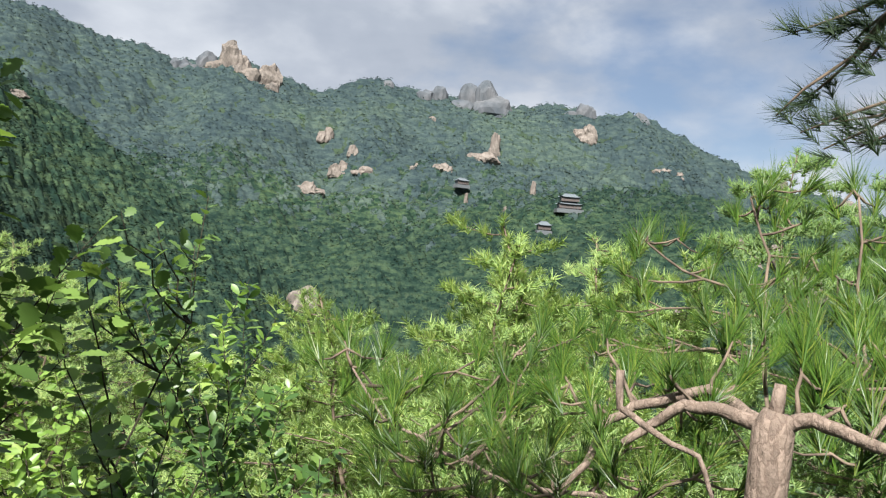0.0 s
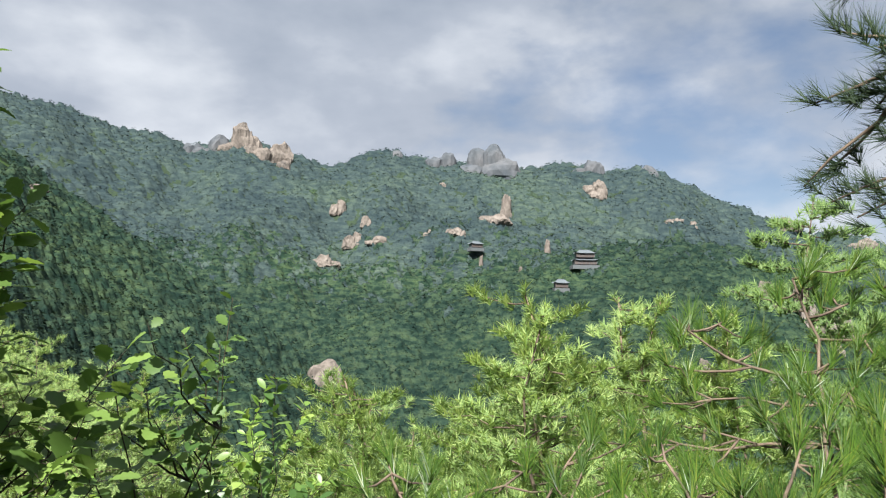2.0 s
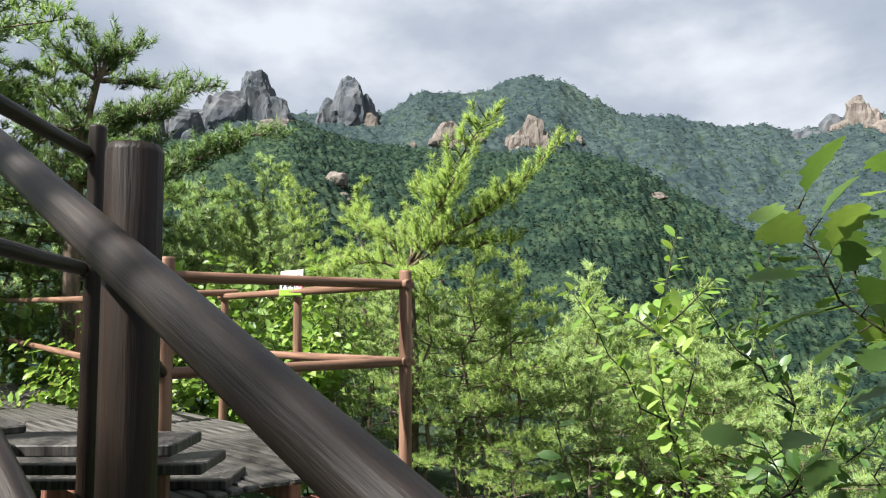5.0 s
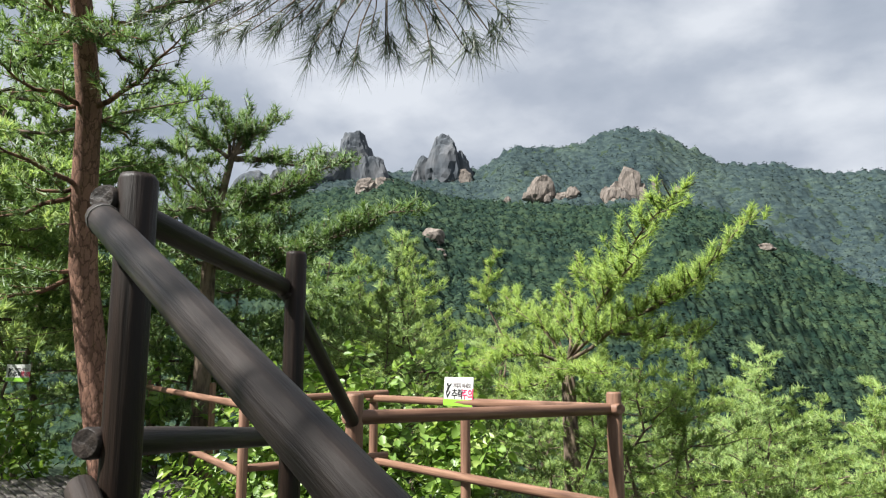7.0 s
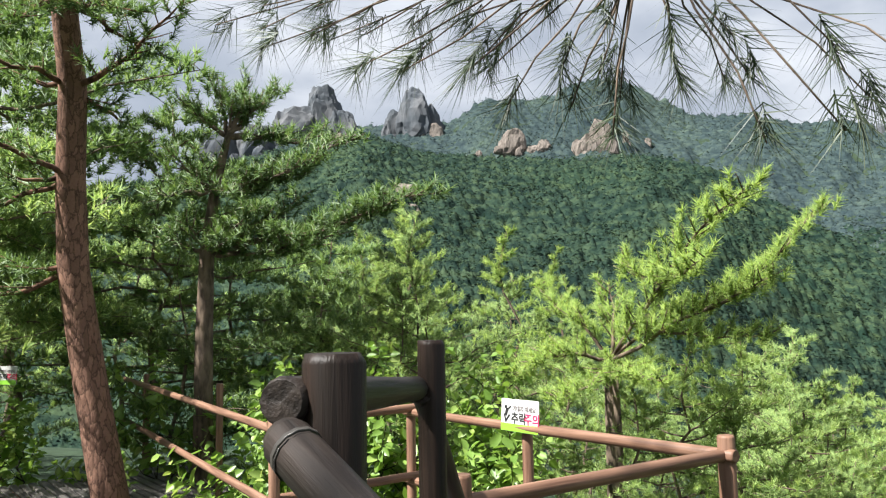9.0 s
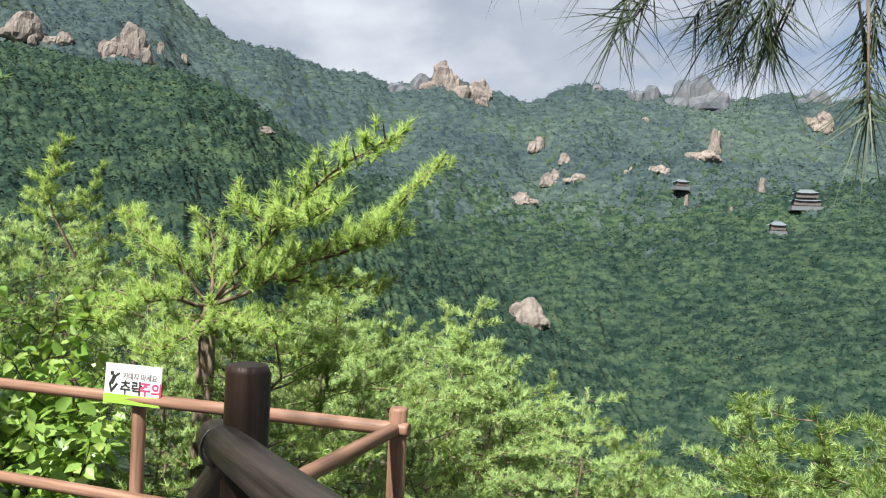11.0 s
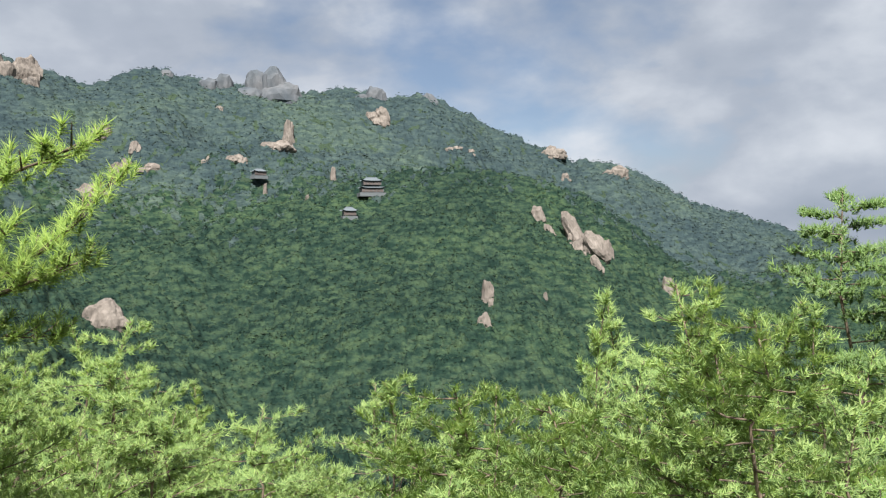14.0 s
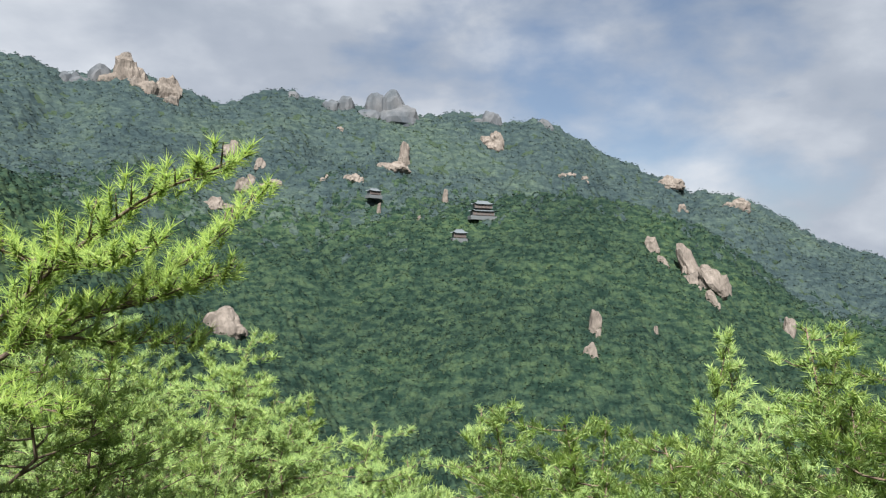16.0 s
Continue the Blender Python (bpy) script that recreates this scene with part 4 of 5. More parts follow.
kinds = [pine(YOUNG, 11, 6.0, 2.6, (0.3, 0.1), 0.25, 27, 0.30, point=0.7), pine(YOUNG, 12, 6.0, 2.8, (-0.5, 0.2), 0.25, 28, 0.35, point=0.65),
         pine(YOUNG, 13, 6.0, 2.0, (0.1, -0.3), 0.30, 26, 0.45), pine(YOUNG, 14, 6.0, 3.1, (0.7, 0.5), 0.30, 27, 0.2, point=0.5)]


def plant(i, x, y, top, turn, wide=1.0, first=[True] * 4):
    t, h = kinds[i]
    z = ground_z(x, y) - 0.1
    k = max(top - z, 1.5) / h
    own = t.scale
    m = pose(x, y, z, 0, 0, turn) @ Matrix.Diagonal((k * wide / own.x, k * wide / own.y, k / own.z, 1))
    if first[i]:
        first[i] = False
        t.matrix_basis = m
        return t
    return copy_thing(t, m)


STANDS = (
    (2, 3.10, 17.35, 0.25, 0.9),
    (2, 0.79, 12.58, 0.55, 0.62),
    (2, 3.08, 12.41, 0.58, 0.85),
    (0, 3.90, 10.90, 0.10, 0.9),
    (3, 3.21, 12.31, 0.40, 1.00),
    (1, 1.26, 10.48, -0.33, 1.00),
    (3, -2.34, 16.18, -1.60, 1.00),
    (1, -0.04, 15.76, -1.29, 1.00),
    (0, -4.44, 14.26, -1.71, 1.00),
    (2, -5.36, 13.36, -0.82, 1.10),
    (2, -6.72, 10.76, 0.45, 1.00),
    (1, -6.92, 8.60, 0.20, 1.00),
    (3, -3.77, 11.24, -1.39, 1.00),
    (0, -2.14, 12.03, -1.56, 1.00),
    (1, -0.39, 11.62, -1.26, 1.00),
    (3, -0.11, 9.39, -0.82, 1.00),
    (0, -5.78, 10.27, -0.75, 1.00),
    (3, 2.69, 11.38, 0.65, 1.20),
    (1, 0.81, 10.18, 0.10, 1.20),
    (3, -0.89, 13.04, -0.77, 1.20),
    (1, -2.84, 13.49, -0.95, 1.00),
    (3, -6.66, 9.65, 0.57, 1.00),
    (1, -6.99, 9.08, 0.86, 1.00),
    (3, -5.86, 10.70, -0.18, 1.10),
    (3, 1.48, 8.52, 0.56, 1.00),
    (1, 0.39, 9.24, -0.00, 1.00),
    (0, 0.45, 6.71, 0.30, 1.00),
    (3, -6.15, 9.15, -0.09, 1.00),
    (1, -5.36, 9.70, -0.31, 1.00),
    (3, -0.61, 9.14, -0.48, 1.00),
    (1, -4.65, 11.00, -1.35, 1.00),
    (2, -4.32, 8.92, -1.39, 1.00),
    (0, -2.78, 9.52, -1.37, 1.00),
    (3, -1.01, 13.84, -1.92, 1.00),
    (1, -1.55, 9.74, -1.69, 1.00),
    (1, 8.04, 12.57, 1.52, 1.00),
    (0, 1.51, 16.83, -1.92, 1.00),
    (3, -7.54, 9.96, 0.23, 1.00),
    (1, -7.13, 7.27, -0.01, 1.00),
    (1, -10.22, 6.08, 2.37, 0.80),
    (0, -12.44, 6.37, 2.46, 1.00),
    (2, -10.41, 7.49, 2.30, 1.00),
    (1, -7.63, 12.15, -0.05, 1.00),
    (0, -13.53, 3.97, 2.45, 1.00),
    (1, -15.96, 2.29, 2.61, 1.00),
    (3, -9.64, 9.78, 0.52, 1.00),
    (0, -6.23, 8.35, -0.34, 1.00),
    (3, -9.49, 12.31, 0.62, 1.00),
    (1, -10.02, 5.14, 1.60, 1.00),
    (3, -6.68, 11.47, -0.60, 1.00),
    (1, -8.21, 10.49, 0.19, 1.00),
    (3, -5.36, 13.15, -1.16, 1.00),
    (1, -6.96, 6.24, 0.29, 1.00),
    (2, -7.24, 5.88, 0.81, 1.00),
    (0, -6.10, 7.05, -0.26, 1.00),
    (3, -6.38, 9.26, -1.14, 1.00),
    (1, -4.98, 10.00, -1.45, 1.00),
    (3, -5.87, 5.85, -0.91, 1.00),
    (1, -7.34, 9.15, 0.19, 1.00),
    (3, -9.48, 11.39, 0.51, 1.00),
    (0, -8.09, 7.46, -0.09, 0.90),
    (3, -8.64, 12.95, -0.20, 1.00),
    (1, -18.27, 1.34, 4.05, 1.20),
    (0, -17.41, 2.14, 2.75, 1.20),
    (2, -19.11, 3.03, 4.04, 1.00),
    (3, -16.99, 4.00, 3.19, 1.00),
    (1, -1.20, 11.94, -1.35, 1.00),
    (0, 0.94, 12.96, -1.25, 1.00),
    (2, 2.56, 12.75, -0.95, 1.00),
    (1, -6.18, 8.92, 0.23, 0.90),
    (3, -5.09, 9.06, -0.43, 1.00),
    (0, -6.83, 7.63, 0.14, 0.80),
    (1, -12.93, 6.55, 2.19, 1.00),
    (3, -14.25, 8.33, 2.19, 1.20),
    (0, -15.62, 9.57, 3.48, 1.00),
    (1, -11.53, 5.13, 1.04, 1.00),
    (3, -13.40, 9.68, 1.88, 1.00),
    (1, -10.58, 8.53, 0.97, 1.00),
    (2, -15.25, 13.59, 2.77, 1.00),
    (0, -11.91, 11.51, 1.17, 1.00),
    (3, -9.72, 6.36, 0.75, 1.00),
    (1, -14.62, 6.97, 2.65, 1.00),
    (3, -15.91, 8.73, 2.81, 1.00),
    (0, -16.95, 10.64, 3.46, 1.00),
    (1, -11.92, 5.87, 1.57, 1.00),
    (3, -12.33, 7.13, 1.46, 1.00),
    (1, -7.69, 5.78, 0.56, 0.90),
    (3, -7.68, 6.57, 0.24, 0.90),
    (0, -7.45, 5.28, 0.04, 0.90),
    (1, -7.40, 6.38, 1.21, 0.90),
    (3, -6.95, 6.99, 0.85, 0.90),
    (2, -8.73, 6.77, 1.46, 0.90),
)
for i, (k, x, y, top, wide) in enumerate(STANDS):
    plant(k, x, y, top, (i * 67) % 360, wide * 1.12)

# unseen pines added on the bank behind the stairs to keep the railing in shade
plant(3, -3.3, -2.7, 6.0, 40, 0.8)
plant(1, -1.6, -3.2, 6.2, 160, 0.85)

# dark old pine with level boughs at the end of the band
for (x, y, top), sd, sp, ln, wd in (((5.15, 11.93, 2.40), 31, 3.4, 0.15, 0.015), ((6.55, 11.20, 2.20), 40, 3.4, 0.15, 0.015), ((5.70, 9.90, 0.85), 41, 2.6, 0.15, 0.014), ((-13.99, 1.44, 6.01), 33, 3.4, 0.15, 0.015), ((-13.17, 0.87, 3.91), 34, 3.0, 0.15, 0.014), ((-15.56, 2.26, 5.78), 35, 3.4, 0.16, 0.017), ((-14.37, 1.55, 3.02), 36, 3.0, 0.16, 0.017),
                                 ((-13.90, 3.68, 4.36), 37, 3.0, 0.14, 0.011), ((-14.69, 5.06, 3.81), 38, 3.2, 0.14, 0.012), ((-12.58, 5.48, 2.46), 39, 2.8, 0.14, 0.011)):
    t, _ = pine("tall dark green pine with level layered boughs", sd, top - ground_z(x, y) - 0.2, sp, (0.4, 0.2), 0.55 if sd in (33, 34, 35, 36) else 0.30, 38 if sd in (31, 40, 41) else 26, 0.10, 17 if sd in (31, 40, 41) else 16, ln, wd * 1.3, M_BARK, M_NEEDLE if sd in (34, 36) else M_NEEDLE_LAYER, 0.02, 0.5, 1.5 if sd in (31, 40, 41) else 1.6, 0.35 if sd in (31, 40, 41) else 0.5)
    t.location = (x, y, ground_z(x, y) - 0.1)

# the pine beyond the deck whose long level boughs reach out over the slope
rng, nrng = random.Random(46), np.random.default_rng(46)
level = thing("layered_pine", (0, 0, 0), "dark pine with long level boughs beyond the deck", "tree")
tb, br, at_, al_ = Tubes(), Tubes(), [], []
lt = [Vector(p) for p in ((-11.69, 3.66, 0.73), (-11.61, 3.65, 1.79), (-11.47, 3.68, 2.50), (-11.28, 3.76, 3.13), (-11.10, 3.89, 3.52))]
lt.insert(0, Vector((lt[0].x, lt[0].y, ground_z(lt[0].x, lt[0].y) - 0.3)))
tb.add(lt, [0.13, 0.11, 0.09, 0.06, 0.04, 0.015], 8)
piece("trunk", tb.mesh("trunk", M_BARK), level)
for p, q in ((4, (-10.92, 4.19, 3.68)), (4, (-11.14, 3.76, 3.58)), (3, (-10.13, 4.81, 3.02)), (3, (-10.19, 4.39, 2.79)), (3, (-10.98, 4.17, 2.80)), (2, (-9.14, 5.18, 2.28)), (2, (-9.63, 4.85, 2.14)), (2, (-10.10, 4.52, 1.90)),
             (3, (-11.54, 3.14, 2.94)), (4, (-11.36, 3.34, 3.37)), (3, (-11.30, 2.96, 2.38)), (2, (-10.82, 3.83, 2.20)), (2, (-10.58, 4.30, 2.36)), (2, (-11.54, 3.13, 1.95)), (3, (-10.68, 4.42, 2.64)),
             (4, (-11.37, 3.64, 3.73)), (4, (-11.23, 3.95, 3.78)), (4, (-11.55, 3.32, 3.50)), (4, (-11.06, 4.03, 3.52)), (4, (-10.89, 4.19, 3.10)), (4, (-10.42, 4.71, 3.06)), (3, (-11.44, 3.53, 2.86)), (3, (-11.61, 3.17, 2.64)), (3, (-11.02, 3.74, 2.45)), (2, (-11.44, 3.33, 2.14)), (2, (-10.94, 3.64, 1.89)), (2, (-9.89, 5.10, 2.42))):
    limb_with_twigs(br, bend(lt[p], q, 0.03, rng, 8), 0.03, rng, at_, al_, 0.05, 0.42, 0.5, 0.25)
piece("branch", br.mesh("branch", M_BARK), level, kind="stuff")
piece("crown", needle_mesh("crown", at_, al_, M_NEEDLE_MID, 32, 0.12, 0.012, 1.2, 0.14, nrng), level, kind="stuff")

# red pine beside the deck: bare reddish trunk, limbs high up
rng, nrng = random.Random(41), np.random.default_rng(41)
red = thing("red_pine", (0, 0, 0), "tall red pine with flaky reddish trunk beside the deck", "tree")
tb, br, at_, al_ = Tubes(), Tubes(), [], []
tk = [Vector(p) for p in ((-10.77, 2.42, -0.77), (-10.94, 2.25, 0.36), (-10.94, 2.06, 1.52), (-10.83, 1.99, 2.38), (-10.62, 1.94, 3.20), (-10.35, 1.77, 4.01), (-9.99, 1.55, 4.81), (-9.56, 1.37, 5.55))]
tk.insert(0, tk[0] + Vector((0.05, 0, -1.2)))
tb.add(tk, [0.19, 0.17, 0.155, 0.145, 0.135, 0.125, 0.11, 0.09, 0.05], 12)
piece("trunk", tb.mesh("trunk", M_BARK_FLAKY), red, "flaky reddish bark")
for p, q in ((tk[4], (-10.36, 0.81, 2.80)), (tk[4], (-10.93, 1.43, 2.35)), (tk[5], (-10.16, 0.87, 3.42)), (tk[5], (-9.18, 2.48, 3.71)), (tk[6], (-9.85, 2.54, 3.41)), (tk[6], (-9.87, 1.08, 4.08)),
             (tk[6], (-8.89, 2.75, 4.09)), (tk[5], (-10.58, 2.47, 2.91)), (tk[3], (-11.05, 1.45, 1.52)), (tk[6], (-9.60, 1.23, 3.39)), (tk[5], (-11.15, 1.44, 3.46)), (tk[4], (-11.53, 1.06, 2.03)), (tk[3], (-11.63, 0.94, 1.12)), (tk[6], (-8.93, 1.89, 3.38))):
    limb_with_twigs(br, bend(p, q, 0.04, rng), 0.035, rng, at_, al_, 0.09, 0.45, 0.5, 0.2)
piece("branch", br.mesh("branch", M_BARK_RED), red, kind="stuff")
piece("crown", needle_mesh("crown", at_, al_, M_NEEDLE_MID, 40, 0.12, 0.011, 1.2, 0.14, nrng), red, kind="stuff")

# the pine behind the deck, leaning out with two long boughs
rng, nrng = random.Random(42), np.random.default_rng(42)
bough = thing("leaning_pine", (0, 0, 0), "sunlit pine with two long rising boughs behind the deck", "tree")
tb, br, at_, al_ = Tubes(), Tubes(), [], []
fork = Vector((-7.33, 5.60, 0.57))
gx, gy = fork.x - 0.25, fork.y + 0.2
tb.add([(gx, gy, ground_z(gx, gy) - 0.3), (gx + 0.1, gy, (fork.z + ground_z(gx, gy)) / 2), fork], [0.10, 0.085, 0.06], 8)
piece("trunk", tb.mesh("trunk", M_BARK), bough)
mid1, mid2 = Vector((-6.72, 5.52, 1.21)), Vector((-6.35, 5.60, 1.00))
for pts, tw in (((fork, mid1, (-6.19, 5.30, 1.60), (-5.66, 5.06, 1.83)), 0.42), ((fork, mid2, (-5.97, 5.86, 1.33), (-5.59, 6.05, 1.77)), 0.40),
                ((fork, (-6.96, 5.61, 0.84), (-6.38, 5.69, 0.76), (-5.89, 5.68, 0.80)), 0.36), ((fork, (-7.55, 5.47, 0.91), (-7.86, 5.49, 1.05), (-8.10, 5.54, 1.29)), 0.4),
                ((fork, (-7.49, 5.26, 0.64), (-7.57, 4.93, 0.60), (-7.57, 4.67, 0.48)), 0.4), ((mid1, (-7.01, 5.57, 1.30), (-7.07, 5.53, 1.44)), 0.38), ((mid1, (-6.38, 5.24, 1.24), (-6.03, 5.07, 1.36)), 0.34),
                ((mid2, (-6.07, 5.50, 1.09), (-5.70, 5.43, 1.22)), 0.34), ((fork, (-6.99, 5.34, 0.49), (-6.49, 5.16, 0.45)), 0.36), ((fork, (-7.21, 5.19, 0.39), (-7.17, 4.71, 0.30)), 0.36), ((fork, (-7.42, 5.80, 1.02), (-7.58, 5.93, 1.27)), 0.4)):
    pts = [Vector(p) for p in pts]
    fine = []
    for a, b in zip(pts, pts[1:]):
        fine += bend(a, b, 0.0, rng, 3)[:-1]
    limb_with_twigs(br, fine + [pts[-1]], 0.020, rng, at_, al_, 0.05, tw * 0.8, 0.7, 0.18)
piece("branch", br.mesh("branch", M_BARK), bough, kind="stuff")
piece("crown", needle_mesh("crown", at_, al_, M_NEEDLE_SUN, 74, 0.085, 0.0062, 1.15, 0.11, nrng), bough, kind="stuff")

# the pine over the stairs: its trunk behind the landing, a bough hanging out over the rail
rng, nrng = random.Random(43), np.random.default_rng(43)
over = thing("overhanging_pine", (0, 0, 0), "pine whose dark bough hangs over the stair landing", "tree")
tb, br, at_, al_ = Tubes(), Tubes(), [], []
tk = [Vector(p) for p in ((-6.4, -1.9, -1.6), (-6.3, -1.8, 0.6), (-6.1, -1.7, 2.6), (-5.9, -1.6, 4.6), (-5.8, -1.5, 6.0))]
tb.add(tk, [0.14, 0.12, 0.10, 0.08, 0.04], 10)
piece("trunk", tb.mesh("trunk", M_BARK_RED), over)
arm = [tk[2], Vector((-5.6, -0.6, 3.1)), Vector((-5.0, 0.6, 3.1)), Vector((-4.6, 1.1, 2.7)), Vector((-3.76, 1.27, 1.57))]
br.add(arm, [0.05, 0.035, 0.010, 0.0022, 0.0012], 6)
for q in ((-3.77, 1.18, 1.22), (-3.57, 1.27, 1.18), (-3.89, 1.36, 1.34), (-3.86, 1.19, 1.29), (-3.99, 1.17, 1.32), (-4.01, 1.09, 1.37), (-4.15, 1.05, 1.40), (-4.26, 1.02, 1.43),
          (-3.74, 1.33, 1.31), (-3.47, 1.29, 1.18), (-3.45, 1.35, 1.22), (-3.34, 1.30, 1.20), (-4.05, 1.18, 1.44), (-3.85, 1.16, 1.35), (-3.61, 1.32, 1.29), (-4.36, 0.98, 1.52), (-4.49, 0.93, 1.52), (-3.61, 1.27, 1.35),
          (-3.47, 1.29, 1.29), (-3.79, 1.20, 1.41), (-4.06, 1.10, 1.51), (-3.81, 1.59, 1.39), (-3.91, 1.36, 1.35),
          (-4.68, 0.91, 1.63), (-4.54, 0.96, 1.64), (-4.42, 1.02, 1.61), (-4.31, 1.08, 1.53), (-4.19, 1.10, 1.51), (-4.13, 1.19, 1.52), (-4.02, 1.21, 1.47), (-4.52, 1.10, 1.58), (-4.73, 1.05, 1.67), (-4.27, 1.18, 1.50), (-4.14, 1.26, 1.44), (-3.97, 1.25, 1.51), (-3.88, 1.29, 1.37), (-3.73, 1.29, 1.38)):
    q = Vector(q)
    src = min(arm[2:], key=lambda p: (p - q).length) if (q - arm[4]).length > 0.8 else arm[4]
    w = bend(src, q, -0.05, rng, 4)
    br.add(w, [0.0022, 0.0022, 0.002, 0.0018, 0.0014], 4)
    d = (w[-1] - w[-2]).normalized() + Vector((0, 0, -0.5))
    for k in range(2):
        at_.append(q + Vector((rng.uniform(-1, 1), rng.uniform(-1, 1), rng.uniform(-1, 1))) * 0.02 * k)
        al_.append(d + Vector((rng.uniform(-1, 1), rng.uniform(-1, 1), rng.uniform(-1, 1))) * 0.3)
piece("branch", br.mesh("branch", M_BARK), over, kind="stuff")
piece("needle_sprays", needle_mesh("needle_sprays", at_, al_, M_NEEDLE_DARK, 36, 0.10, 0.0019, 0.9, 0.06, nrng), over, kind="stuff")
br, at_, al_ = Tubes(), [], []
for i in range(16):
    a = i * 2.4
    p = tk[2].lerp(tk[4], (i + 0.5) / 16)
    q = p + Vector((math.cos(a), math.sin(a), 0.1)) * rng.uniform(1.2, 2.2)
    limb_with_twigs(br, bend(p, q, 0.03, rng), 0.03, rng, at_, al_, 0.2, 0.5)
piece("upper_branch", br.mesh("upper_branch", M_BARK_RED), over, kind="stuff")
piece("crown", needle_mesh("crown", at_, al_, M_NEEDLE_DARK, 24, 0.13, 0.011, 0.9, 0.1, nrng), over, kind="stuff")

# the low twisted pine in front of the path
rng, nrng = random.Random(44), np.random.default_rng(44)
low = thing("twisted_pine", (0, 0, 0), "low pine with a pale broken trunk and long bright needles", "tree")
tb, br, at_, al_ = Tubes(), Tubes(), [], []
st = Vector((0.47, 1.04, -0.20))
tb.add([(st.x - 0.01, st.y + 0.03, ground_z(st.x, st.y) - 0.2), (st.x - 0.015, st.y + 0.01, st.z - 0.4), (st.x - 0.005, st.y, st.z - 0.12), st, st + Vector((0.005, 0, 0.022))], [0.036, 0.030, 0.027, 0.028, 0.019], 14)
tb.add([st, st + Vector((0.006, 0, 0.06))], [0.012, 0.008], 6)
piece("trunk", tb.mesh("trunk", M_BARK_PALE), low, "pale flaky broken trunk")
MAINS = [[st, (0.42, 1.09, -0.19), (0.37, 1.11, -0.19), (0.33, 1.14, -0.23), (0.29, 1.14, -0.26)],
         [st, (0.46, 1.15, -0.19), (0.44, 1.21, -0.18), (0.33, 1.24, -0.22), (0.28, 1.25, -0.26), (0.26, 1.24, -0.32), (0.21, 1.23, -0.38)],
         [(0.26, 1.06, -0.14), (0.26, 1.05, -0.19), (0.31, 1.03, -0.22), (0.36, 1.01, -0.24), (0.38, 0.99, -0.30)],
         [st, (0.51, 1.01, -0.18), (0.54, 0.96, -0.19), (0.58, 0.91, -0.20), (0.63, 0.87, -0.23)],
         [(0.55, 0.95, -0.19), (0.57, 0.95, -0.16), (0.61, 0.93, -0.10)],
         [(0.32, 1.21, -0.37), (0.16, 1.29, -0.38), (0.02, 1.36, -0.35), (-0.09, 1.42, -0.31), (-0.16, 1.48, -0.23)],
         [(0.65, 1.42, -0.37), (0.71, 1.65, -0.16), (0.77, 1.79, 0.06), (0.74, 1.85, 0.20)],
         [(0.70, 1.77, -0.03), (0.59, 1.86, 0.01), (0.48, 1.94, 0.11)],
         [(0.75, 1.26, -0.30), (0.88, 1.57, -0.09), (0.90, 1.66, 0.20)]]
for k, pts in enumerate(MAINS):
    pts = [Vector(p) for p in pts]
    r0 = (0.012, 0.011, 0.006, 0.012, 0.005, 0.0045, 0.005, 0.004, 0.0045)[k]
    fine = []
    for a, b in zip(pts, pts[1:]):
        fine += bend(a, b, 0, rng, 3)[:-1]
    fine.append(pts[-1])
    tb = Tubes()
    tb.add(fine, [r0 * (1 - 0.55 * i / len(fine)) for i in range(len(fine))], 9)
    piece("limb", tb.mesh("limb", M_BARK_PALE if k < 6 else M_BARK), low)
    MAINS[k] = fine
KNOTS = [p for line in MAINS for p in line]
